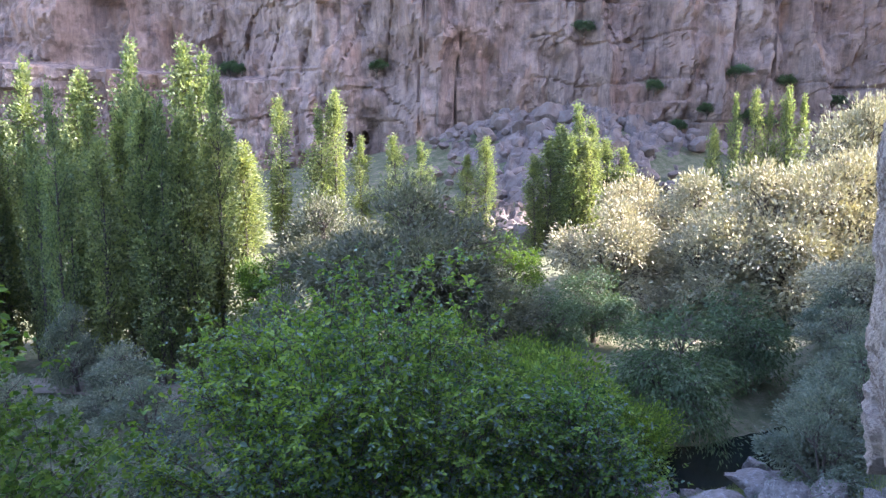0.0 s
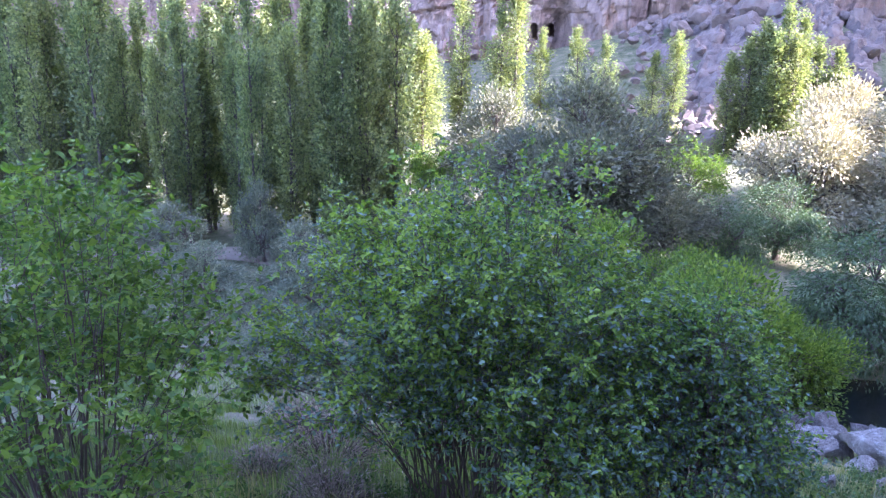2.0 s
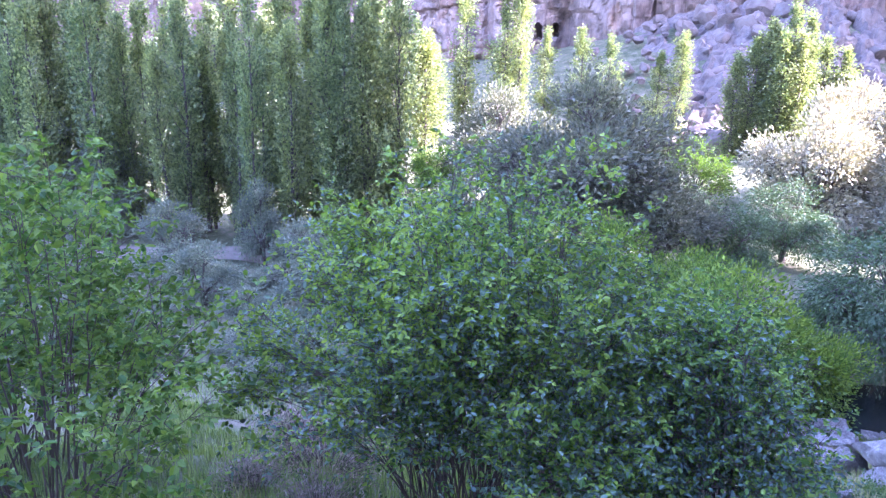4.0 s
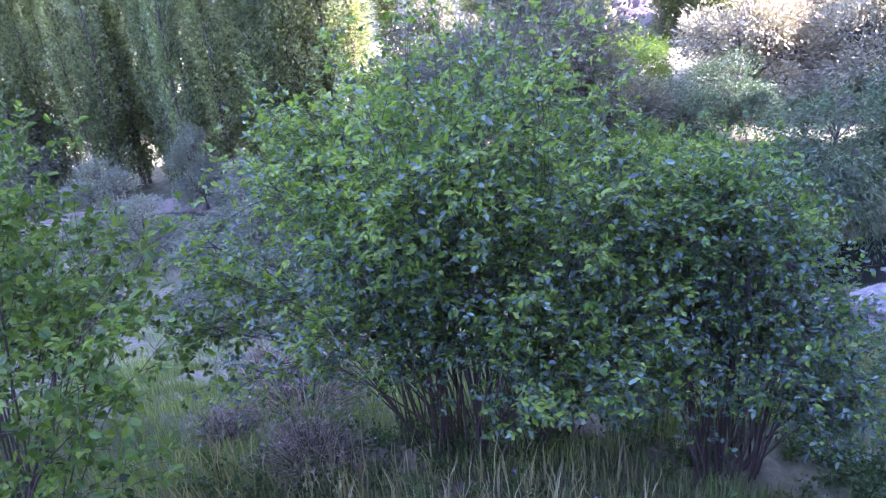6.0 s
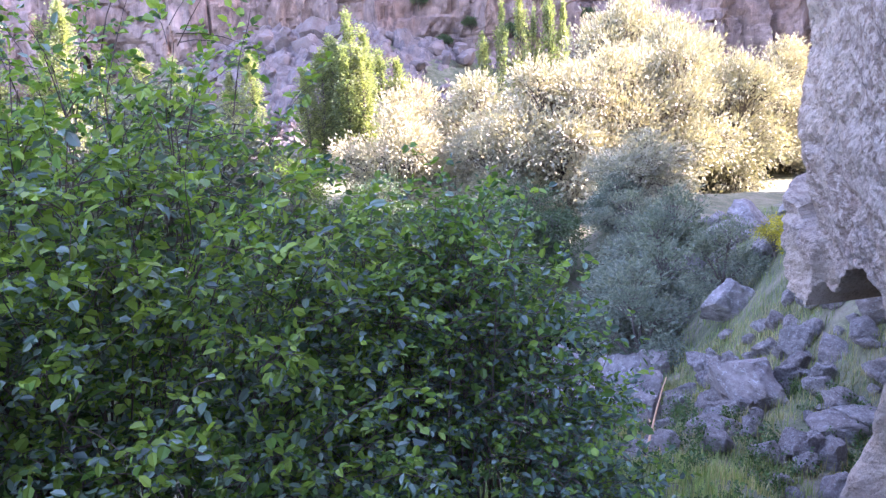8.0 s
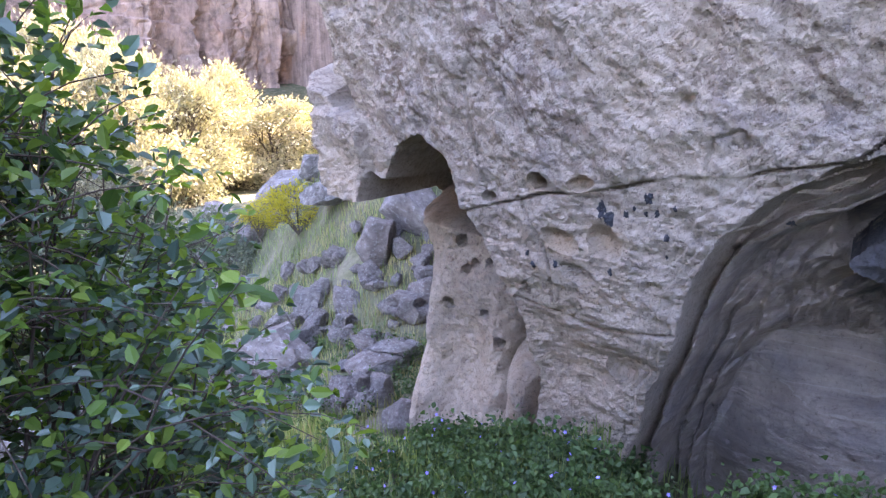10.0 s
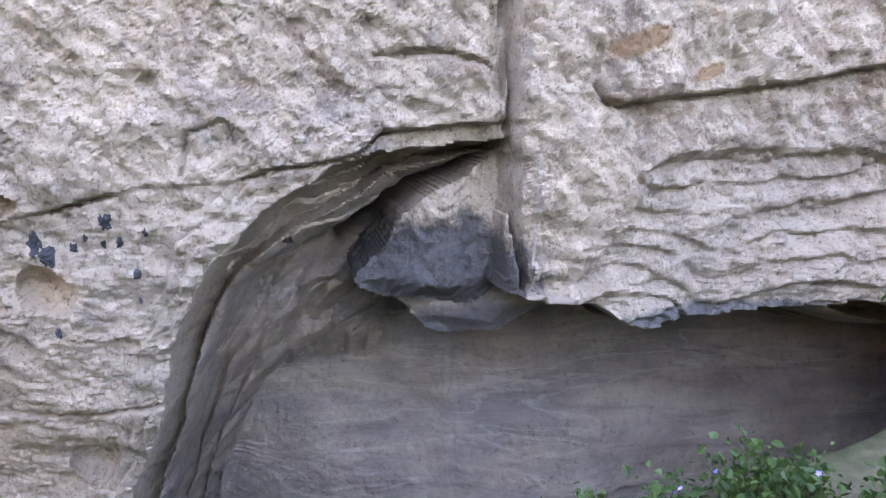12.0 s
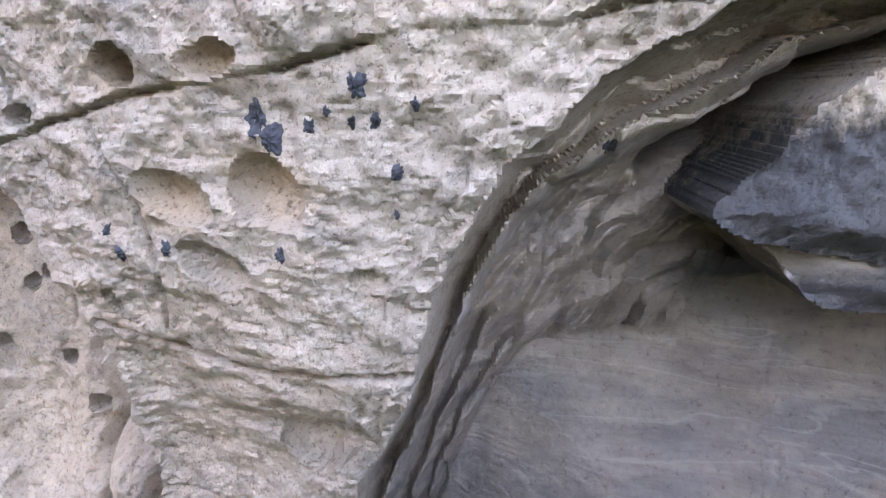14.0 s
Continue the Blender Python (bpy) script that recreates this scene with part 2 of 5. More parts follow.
def cliff_material():
    """Far canyon wall: pink-grey tuff with dark water streaks and rusty patches."""
    m, nt, b = material("canyon_tuff")
    v = coords(nt)
    patch = noise_tex(nt, v, 0.11, 6, 0.6)
    streak = noise_tex(nt, coords(nt, (0.55, 0.55, 0.06)), 1.4, 8, 0.68, 0.5)
    mid = noise_tex(nt, v, 0.55, 9, 0.68)
    col = ramp(nt, patch, [(0.30, (0.290, 0.190, 0.152)), (0.50, (0.325, 0.245, 0.212)), (0.68, (0.395, 0.310, 0.268))])
    col = mix(nt, ramp(nt, streak, [(0.40, (0.55, 0.55, 0.55)), (0.56, (0, 0, 0))]), col, (0.130, 0.105, 0.102))
    col = mix(nt, ramp(nt, noise_tex(nt, coords(nt, (0.3, 0.3, 0.12)), 0.8, 6, 0.6), [(0.58, (0, 0, 0)), (0.70, (0.6, 0.6, 0.6))]), col, (0.40, 0.235, 0.150))
    col = mix(nt, 1.0, col, ramp(nt, mid, [(0.32, (0.50, 0.50, 0.51)), (0.5, (0.98, 0.97, 0.96)), (0.7, (1.24, 1.21, 1.18))]), 'MULTIPLY')
    nt.links.new(col, b.inputs["Base Color"])
    b.inputs["Roughness"].default_value = 0.95
    b.inputs["Specular IOR Level"].default_value = 0.15
    bump(nt, b, (mid, 0.8, 0.8), (streak, 0.4, 0.4))
    return m


def leaf_material(name, a, c, translucent=0.35, gloss=0.5, spec=0.4):
    """A leaf: colour varies from leaf to leaf and from plant to plant."""
    m, nt, b = material(name)
    geo = nt.nodes.new("ShaderNodeNewGeometry")
    info = nt.nodes.new("ShaderNodeObjectInfo")
    big = noise_tex(nt, coords(nt), 0.8, 3)
    col = mix(nt, geo.outputs["Random Per Island"], a, c)
    col = mix(nt, 1.0, col, ramp(nt, big, [(0.3, (0.78, 0.80, 0.85)), (0.7, (1.2, 1.16, 0.95))]), 'MULTIPLY')
    col = mix(nt, 1.0, col, ramp(nt, info.outputs["Random"], [(0.0, (0.86, 0.9, 0.9)), (1.0, (1.12, 1.06, 1.0))]), 'MULTIPLY')
    nt.links.new(col, b.inputs["Base Color"])
    b.inputs["Roughness"].default_value = gloss
    b.inputs["Specular IOR Level"].default_value = spec
    tr = nt.nodes.new("ShaderNodeBsdfTranslucent")
    nt.links.new(mix(nt, 1.0, col, (1.25, 1.3, 0.55), 'MULTIPLY'), tr.inputs[0])
    ms = nt.nodes.new("ShaderNodeMixShader")
    ms.inputs[0].default_value = translucent
    nt.links.new(b.outputs[0], ms.inputs[1])
    nt.links.new(tr.outputs[0], ms.inputs[2])
    nt.links.new(ms.outputs[0], nt.nodes["Material Output"].inputs[0])
    return m


def bark_material(name, dark, light):
    m, nt, b = material(name)
    v = coords(nt, (1, 1, 0.25))
    n = noise_tex(nt, v, 22, 7, 0.7)
    nt.links.new(ramp(nt, n, [(0.3, dark), (0.7, light)]), b.inputs["Base Color"])
    b.inputs["Roughness"].default_value = 0.9
    bump(nt, b, (n, 0.6, 0.02))
    return m


def soil_material():
    m, nt, b = material("slope_soil")
    v = coords(nt)
    n1, n2 = noise_tex(nt, v, 1.3, 8, 0.65), noise_tex(nt, v, 14, 8, 0.7)
    col = ramp(nt, n1, [(0.32, (0.055, 0.078, 0.036)), (0.50, (0.112, 0.122, 0.062)), (0.68, (0.200, 0.178, 0.128))])
    col = mix(nt, 1.0, col, ramp(nt, n2, [(0.3, (0.6, 0.6, 0.6)), (0.7, (1.3, 1.3, 1.3))]), 'MULTIPLY')
    nt.links.new(col, b.inputs["Base Color"])
    b.inputs["Roughness"].default_value = 0.95
    bump(nt, b, (n1, 0.6, 0.1), (n2, 0.7, 0.03))
    return m


def plain_material(name, col, rough=0.6, var=0.25, scale=20):
    m, nt, b = material(name)
    n = noise_tex(nt, coords(nt), scale, 5)
    d = tuple(c * (1 - var) for c in col)
    l = tuple(min(1, c * (1 + var)) for c in col)
    nt.links.new(ramp(nt, n, [(0.3, d), (0.7, l)]), b.inputs["Base Color"])
    b.inputs["Roughness"].default_value = rough
    return m


TUFF = tuff_material()
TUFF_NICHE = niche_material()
LICHEN = plain_material("black_lichen", (0.030, 0.034, 0.042), 0.9, 0.4, 60)
BLUE_LICHEN = plain_material("blue_grey_lichen", (0.27, 0.295, 0.33), 0.95, 0.35, 60)
OCHRE_LICHEN = plain_material("ochre_lichen", (0.42, 0.26, 0.06), 0.95, 0.3, 60)
CLIFF = cliff_material()
BOULDER = stone_material("lichen_boulder", (0.120, 0.114, 0.112), (0.34, 0.325, 0.315), (0.42, 0.425, 0.43))
SCREE = stone_material("pale_fallen_tuff", (0.105, 0.085, 0.080), (0.225, 0.190, 0.175), (0.17, 0.16, 0.16), 0.35)
SOIL = soil_material()
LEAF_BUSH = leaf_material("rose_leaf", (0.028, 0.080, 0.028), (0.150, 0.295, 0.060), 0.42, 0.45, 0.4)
# Bluer copy of the rose leaf, with the shade low in the bush as colour.
LEAF_BUSH_SHADE = leaf_material("rose_leaf_shade", (0.035, 0.080, 0.068), (0.160, 0.260, 0.200), 0.2, 0.38, 0.6)
LEAF_MAPLE = leaf_material("young_green_leaf", (0.050, 0.115, 0.028), (0.200, 0.310, 0.065), 0.40, 0.5, 0.35)
LEAF_POPLAR = leaf_material("poplar_leaf", (0.120, 0.170, 0.110), (0.320, 0.370, 0.210), 0.50, 0.5, 0.35)
LEAF_SAGE = leaf_material("silver_leaf", (0.30, 0.295, 0.220), (0.43, 0.415, 0.320), 0.10, 0.6, 0.3)
LEAF_OLIVE = leaf_material("grey_olive_leaf", (0.105, 0.12, 0.095), (0.2, 0.215, 0.175), 0.25, 0.6, 0.3)
LEAF_DARK = leaf_material("dark_willow_leaf", (0.050, 0.100, 0.056), (0.115, 0.180, 0.100), 0.28, 0.5, 0.4)
LEAF_TEAL = leaf_material("blue_green_leaf", (0.125, 0.165, 0.135), (0.230, 0.270, 0.225), 0.2, 0.6, 0.3)
LEAF_BROOM = leaf_material("yellow_broom", (0.30, 0.28, 0.03), (0.48, 0.42, 0.05), 0.3, 0.5, 0.3)
# Lighter rose leaf: the light on the outer leaves is in its colour.
LEAF_BUSH_LIT = leaf_material("rose_leaf_lit", (0.095, 0.185, 0.032), (0.240, 0.370, 0.070), 0.40, 0.45, 0.45)
LEAF_HERB = leaf_material("herb_leaf", (0.032, 0.078, 0.030), (0.080, 0.155, 0.052), 0.3, 0.5, 0.4)
LEAF_HEATH = leaf_material("dry_thorn_twig", (0.210, 0.170, 0.170), (0.400, 0.335, 0.325), 0.15, 0.8, 0.2)
GRASS = leaf_material("grass_blade", (0.115, 0.185, 0.075), (0.270, 0.350, 0.160), 0.35, 0.5, 0.35)
STRAW = leaf_material("dry_straw", (0.300, 0.270, 0.150), (0.430, 0.400, 0.240), 0.25, 0.6, 0.3)
BARK = bark_material("grey_bark", (0.060, 0.050, 0.042), (0.170, 0.145, 0.120))
STEM = bark_material("brown_stem", (0.045, 0.034, 0.028), (0.140, 0.105, 0.085))
FLOWER = plain_material("violet_petal", (0.33, 0.28, 0.75), 0.5, 0.15)
YELLOW = plain_material("yellow_bloom", (0.62, 0.48, 0.04), 0.5, 0.15)
CANE = plain_material("dry_cane", (0.38, 0.22, 0.12), 0.6)


def water_material():
    m, nt, b = material("dark_stream")
    b.inputs["Base Color"].default_value = (0.012, 0.018, 0.018, 1)
    b.inputs["Roughness"].default_value = 0.08
    bump(nt, b, (noise_tex(nt, coords(nt), 3.0, 4), 0.25, 0.05))
    return m


WATER = water_material()

# ---- ground: one sheet, steep near slope, valley floor, far foot slope ----
def ground_z(x, y, rough=True):
    x, y = np.asarray(x, float), np.asarray(y, float)
    ys, zs = [-200, -16, 0.3, 1.0, 2.2, 3.0, 3.8, 4.6, 6.5, 20, 500], [16, 7.0, -0.05, -0.30, -0.93, -1.58, -2.12, -2.42, -2.88, -8.8, -8.8]
    z = sum(np.interp(y + o, ys, zs) for o in (-0.4, -0.15, 0.15, 0.4)) / 4
    floor = -8.6 + 0.12 * fbm(x * 0.15, y * 0.15, 0.3, 3)
    z = np.maximum(z, floor) + 0.35 * np.exp(-((z - floor) / 0.8) ** 2) * 0.5
    # foot slope under the far wall, highest where it fell
    fan = np.exp(-((x - 14) / 22.0) ** 2)
    foot = smooth(58, 90, y) * (4.0 + 7.0 * fan)
    z = z + foot * (y > 40)
    z = z + np.maximum(0, np.abs(x) - 60) * 0.12 * (y > 25)
    # stream bed
    sy = 22.0 + 0.35 * (x - 8)
    z = z - 0.9 * np.exp(-((y - sy) / 2.2) ** 2) * smooth(12, 17, y)
    # rubble bank at the foot of the outcrop
    z = z + 3.4 * smooth(6.8, 11.5, x - 0.4 * (y - 12)) * smooth(7, 11, y) * smooth(40, 24, y)
    # the ground drops toward the foot of the near rock
    hol = smooth(1.2, 2.3, y) * smooth(9.0, 6.5, y)
    shelf = np.minimum(z, -2.27 - 0.24 * (y - 3.2))
    z = z + (shelf - z) * smooth(0.8, 2.2, x) * hol - 1.2 * smooth(2.95, 3.5, x) * hol * smooth(5.1, 4.5, y) - 0.7 * smooth(3.5, 4.3, x) * hol * smooth(4.9, 5.8, y)
    z = z - 2.4 * smooth(2.9, 3.4, x) * smooth(2.5, 1.5, y) * smooth(-4.0, -2.0, y)
    if rough:
        near = np.exp(-((x / 25.0) ** 2 + ((y - 5) / 30.0) ** 2))
        z = z + (0.10 * fbm(x * 0.9, y * 0.9, 0.5, 3) + 0.035 * fbm(x * 4, y * 4, 1.5, 3)) * near
    return z


gx = axis(-420, 420, -6.0, 7.0, 0.10, 1.045)
gy = axis(-200, 420, -1.0, 12.0, 0.10, 1.040)
GX, GY = np.meshgrid(gx, gy, indexing="ij")
gv = np.stack([GX.ravel(), GY.ravel(), ground_z(GX, GY).ravel()], 1)
put("ground", mesh_np("ground", gv, grid_faces(len(gx), len(gy)), SOIL), kind="structure", label="steep grassy soil slope falling to a valley floor", category="ground")

# stream
wx = np.linspace(-45, 45, 60)
wv = []
for x in wx:
    sy = 22.0 + 0.35 * (x - 8)
    for o in (-2.3, -0.8, 0.8, 2.3):
        wv.append((x, sy + o, -9.02))
put("stream_water", mesh_np("stream_water", wv, grid_faces(60, 4), WATER), kind="structure", label="dark shaded stream between the trees", category="water")

# valley footpath
px = np.linspace(-34, -8, 50)
pv = []
for x in px:
    yy = 27.5 - 0.06 * (x + 14) ** 2 * 0.3 + 0.25 * math.sin(x * 0.7)
    for o in (-0.9, -0.3, 0.3, 0.9):
        pv.append((x, yy + o, float(ground_z(x, yy + o, False)) + 0.06))
DUST = plain_material("pale_path_dust", (0.21, 0.175, 0.14), 0.95, 0.2, 3)
put("footpath", mesh_np("footpath", pv, grid_faces(50, 4), DUST), kind="structure", label="pale dusty footpath on the valley floor", category="path")


# ---- the near rock: a face with an arched hollow, a nose and a pillar ----
def seg_dist(py, pz, poly):
    """Distance to a closed outline, negative outside it."""
    d = np.full(py.shape, 1e9)
    inside = np.zeros(py.shape, bool)
    n = len(poly)
    for i in range(n):
        (a, b), (c, e) = poly[i], poly[(i + 1) % n]
        vy, vz = c - a, e - b
        t = np.clip(((py - a) * vy + (pz - b) * vz) / (vy * vy + vz * vz + 1e-12), 0, 1)
        d = np.minimum(d, np.hypot(py - a - t * vy, pz - b - t * vz))
        hit = ((b > pz) != (e > pz)) & (py < (c - a) * (pz - b) / (e - b + 1e-12) + a)
        inside ^= hit
    return np.where(inside, d, -d)


# nested outlines in the rock's own y, z: the lip, the rib behind it, the smooth back wall
ARCH = [(4.62, -3.6), (4.50, -2.1), (4.36, -1.58), (4.22, -1.20), (4.16, -0.97), (4.10, -0.82), (4.03, -0.69), (3.94, -0.61), (3.87, -0.52), (3.71, -0.425),
        (3.63, -0.39), (3.44, -0.35), (3.25, -0.30), (3.11, -0.27), (3.09, -0.80), (2.94, -0.845), (2.88, -0.83), (2.72, -0.90), (2.45, -0.92),
        (2.13, -0.89), (1.40, -0.86), (0.60, -0.90), (0.0, -1.1), (-0.3, -3.6)]
RIB = [(4.50, -3.6), (4.40, -2.1), (4.27, -1.62), (4.16, -1.25), (4.06, -0.99), (3.98, -0.84), (3.89, -0.74), (3.76, -0.68), (3.66, -0.64), (3.50, -0.54),
       (3.385, -0.455), (3.18, -0.345), (3.05, -0.36), (3.05, -0.82), (2.88, -0.86), (2.70, -0.96), (2.1, -0.97), (0.0, -1.2), (-0.3, -3.6)]
BACK = [(4.30, -3.6), (4.22, -2.0), (4.05, -1.57), (3.94, -1.42), (3.72, -1.33), (3.47, -1.29), (3.38, -1.16), (3.20, -1.10), (3.05, -1.12), (2.95, -1.06),
        (2.70, -1.04), (2.1, -1.06), (0.0, -1.3), (-0.3, -3.6)]
SLAB = [(3.56, -0.79), (3.49, -0.67), (3.42, -0.55), (3.25, -0.41), (3.13, -0.32), (3.03, -0.29), (3.03, -0.81), (3.11, -0.86), (3.22, -0.875), (3.36, -0.86), (3.46, -0.835)]
SHELF = [(3.42, -0.86), (3.30, -0.97), (3.17, -1.03), (3.04, -1.02), (2.95, -0.96), (2.86, -0.90), (2.84, -0.80), (3.10, -0.78)]
BEDDED = [(2.90, -0.86), (2.86, -0.72), (2.78, -0.63), (2.72, -0.55), (2.73, -0.42), (2.60, -0.36), (1.0, -0.30), (1.0, -2.0), (2.9, -2.0)]
UNDER = [(5.50, -0.46), (5.40, -0.74), (5.22, -1.05), (5.08, -1.38), (5.02, -1.62), (5.05, -2.2), (5.05, -5.2), (10.0, -5.2), (10.0, -0.60),
         (6.90, -0.62), (6.64, -0.78), (6.26, -0.80), (6.20, -0.60), (6.05, -0.66), (5.95, -0.42), (5.72, -0.36)]


def line_dist(y, z, pts):
    d = np.full(y.shape, 1e9)
    for (a, b), (c, e) in zip(pts, pts[1:]):
        vy, vz = c - a, e - b
        t = np.clip(((y - a) * vy + (z - b) * vz) / (vy * vy + vz * vz), 0, 1)
        d = np.minimum(d, np.hypot(y - a - t * vy, z - b - t * vz))
    return d


def bowl(y, z, cy, cz, ry, rz, depth):
    q = ((y - cy) / ry) ** 2 + ((z - cz) / rz) ** 2
    return depth * np.clip(1 - q, 0, 1) ** 0.5


def ledges(n, k, sharp=0.7):
    """Smooth noise cut into k flat steps with crisp risers."""
    t = n * k
    return (np.floor(t) + smooth(sharp, 1.0, t % 1.0)) / k


def strata(t):
    """Bedding profile over t: recedes slowly, then juts out again over a short riser."""
    f = t % 1.0
    return (np.clip(f / 0.76, 0, 1) ** 1.5) * smooth(1.0, 0.76, f) - 0.38


def warp(y, z):
    return y + 0.030 * fbm(y * 3.1, z * 3.1, 2.2, 4), z + 0.030 * fbm(y * 3.1, z * 3.1, 7.9, 4)


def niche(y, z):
    """Where the brown-grey rock of the hollow shows."""
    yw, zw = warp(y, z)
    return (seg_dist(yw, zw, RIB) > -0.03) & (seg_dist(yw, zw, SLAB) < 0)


def rock_x(y, z):
    yw, zw = warp(y, z)
    # face: leans out upward, turns back toward the nose
    x = 2.78 - 0.20 * np.clip(z + 0.5, -2.0, 0.9) + 0.05 * np.clip(z - 0.4, 0, 4)
    x = x + np.interp(y, [-9, 1.0, 2.2, 2.7, 3.08, 3.14, 4.0, 4.6, 5.0, 5.6, 6.3, 6.75, 6.95, 7.4],
                      [-1.2, -0.16, -0.16, -0.16, -0.10, 0.0, -0.05, 0.03, 0.15, 0.36, 0.62, 0.82, 1.15, 4.5]) \
        + np.clip(y - 7.4, 0, 9) * 9
    x = x + 0.15 * smooth(-0.9, -1.6, z) * smooth(4.2, 4.7, y) * smooth(5.3, 4.9, y)
    x = x + 0.10 * fbm(y * 0.8, z * 0.8, 4.0, 3) * (1 - 0.7 * np.exp(-((y - 3.9) / 1.3) ** 2 - ((z + .5) / 0.9) ** 2))
    plain = x + 0.10 * smooth(3.14, 3.08, y)
    # weathering: crisp small steps that slant down the wall, over flat bedding lower down
    al, ac = (yw + zw) * 0.707, (yw - zw) * 0.707
    up = smooth(-0.62, -0.40, zw)
    slant = fbm(al * 1.7, ac * 4.2, 3.0, 5, 0.6)
    flat = fbm(yw * 1.8, zw * 5.5, 8.0, 5, 0.6)
    x = x + 0.026 * ledges(slant, 3.5) * up + 0.022 * ledges(flat, 3.5) * (1 - up)
    x = x + 0.010 * ledges(fbm(al * 6, ac * 13, 5.0, 3, 0.6), 3.0) * up + 0.007 * ledges(fbm(yw * 7, zw * 12, 2.0, 3, 0.6), 3.0)
    # bedding crack that runs across the face; the lower bed stands back a little
    ck = [(5.45, -0.76), (5.2, -0.70), (4.84, -0.585), (4.63, -0.55), (4.51, -0.527), (4.30, -0.479), (4.18, -0.453), (3.96, -0.442), (3.84, -0.404), (3.71, -0.384), (3.58, -0.363),
          (3.50, -0.295), (3.32, -0.267), (3.13, -0.245)]
    cz = np.interp(y, [p[0] for p in ck[::-1]], [p[1] for p in ck[::-1]])
    zc = z + 0.35 * (zw - z)
    x = x + (0.012 + 0.05 * smooth(3.75, 3.4, y)) * smooth(0.006, -0.006, zc - cz) * smooth(3.0, 3.2, y) * smooth(5.6, 5.2, y)
    x = x + 0.045 * np.exp(-(line_dist(y, zc, ck) / 0.006) ** 2) * (0.1 + 0.9 * smooth(0.35, 0.6, vnoise(y * 5, z * 5, 1.0)))
    # joints and smaller cracks
    for pts, w, dep in (([(3.14, 1.4), (3.14, 0.1), (3.12, -0.15), (3.12, -0.27), (3.09, -0.37), (3.10, -0.47), (3.04, -0.80)], 0.009, 0.14),
                        ([(4.99, -0.62), (4.90, -0.80), (4.84, -1.0), (4.86, -1.15)], 0.008, 0.05),
                        ([(5.10, -1.19), (4.84, -1.205), (4.64, -1.235), (4.455, -1.213), (4.22, -1.17)], 0.008, 0.06),
                        ([(4.08, -0.42), (4.06, -0.30), (3.96, -0.26), (3.94, -0.33)], 0.007, 0.04),
                        ([(2.70, -0.98), (2.65, -1.07), (2.41, -1.324), (2.19, -1.46), (1.68, -1.63)], 0.008, 0.06),
                        ([(3.85, -1.66), (3.5, -1.56), (3.2, -1.64), (2.9, -1.56), (2.5, -1.66)], 0.008, 0.04),
                        ([(3.52, -0.067), (3.40, -0.058), (3.30, -0.062), (3.17, -0.095)], 0.008, 0.06),
                        ([(2.90, -0.05), (2.89, -0.146), (2.85, -0.198), (2.80, -0.214), (2.68, -0.193), (2.53, -0.178), (2.35, -0.154), (1.9, -0.08)], 0.009, 0.05),
                        ([(5.30, -0.1), (5.26, -0.4), (5.20, -0.7)], 0.008, 0.05),
                        ([(5.0, 1.35), (4.40, 1.80), (3.75, 2.25), (3.1, 2.5)], 0.014, 0.07)):
        x = x + 0.6 * dep * np.exp(-(line_dist(y + 0.4 * (yw - y), zc, pts) / w) ** 2)
    # wide open top of the joint, and the slab over the ledge on its other side
    x = x + 0.07 * smooth(0.026, 0.018, np.abs(y - 3.165 + 0.008 * fbm(z * 6, z, 1, 2))) * smooth(-0.22, -0.12, z)
    lip = np.interp(y, [1.9, 2.35, 2.53, 2.68, 2.80, 2.86], [-0.08, -0.154, -0.178, -0.193, -0.214, -0.19])
    x = x - 0.060 * smooth(-0.006, 0.006, zc - lip) * smooth(2.87, 2.83, yw)
    # sockets in the face
    for cy, cz_, ry, rz, dep in ((4.88, -0.53, 0.055, 0.05, 0.18), (4.62, -0.50, 0.065, 0.035, 0.10), (4.78, -0.81, 0.12, 0.06, 0.08),
                                 (4.52, -0.76, 0.10, 0.075, 0.11), (4.69, -0.95, 0.10, 0.05, 0.06), (4.50, -1.46, 0.09, 0.10, 0.10), (4.16, -0.14, 0.035, 0.03, 0.04),
                                 (2.98, 0.78, 0.085, 0.11, 0.25), (5.02, -1.13, 0.03, 0.03, 0.06), (4.30, -0.93, 0.05, 0.03, 0.03), (5.18, -0.67, 0.06, 0.03, 0.10),
                                 (6.30, 2.80, 0.32, 0.13, 0.7), (6.62, 0.32, 0.15, 0.12, 0.5), (6.50, -0.02, 0.11, 0.20, 0.5)):
        x = x + bowl(yw, zw, cy, cz_, ry, rz, dep)
    # broken side facets of the nose over a bulging block
    edge = 6.30 + 0.22 * smooth(-0.25, 0.6, z)
    x = x + 0.30 * smooth(0.0, 0.05, yw - edge) * smooth(-0.27, -0.16, zw - 0.5 * (yw - 6.4))
    x = x - 0.10 * smooth(6.15, 6.25, yw) * smooth(-0.20, -0.30, zw) * smooth(7.0, 6.7, yw)
    face = x
    # arched hollow: groove under the lip, a proud rib, a fan of strata, then the back wall
    a0, a1, a2 = seg_dist(yw, zw, ARCH), seg_dist(yw, zw, RIB), seg_dist(yw, zw, BACK)
    near = smooth(-0.20, -0.02, a0) * smooth(3.3, 3.6, y)
    x = x + near * 0.020 * strata(a0 * 22 + 1.2 * fbm(y * 3, z * 3, 3, 3))
    f = np.clip(a0 / (np.abs(a0) + np.maximum(-a1, 0) + 1e-6), 0, 1)
    d0 = np.interp(f, [0, 0.06, 0.30, 0.52, 0.60, 0.80, 1.0], [0.02, 0.13, 0.29, 0.36, 0.20, 0.27, 0.40])
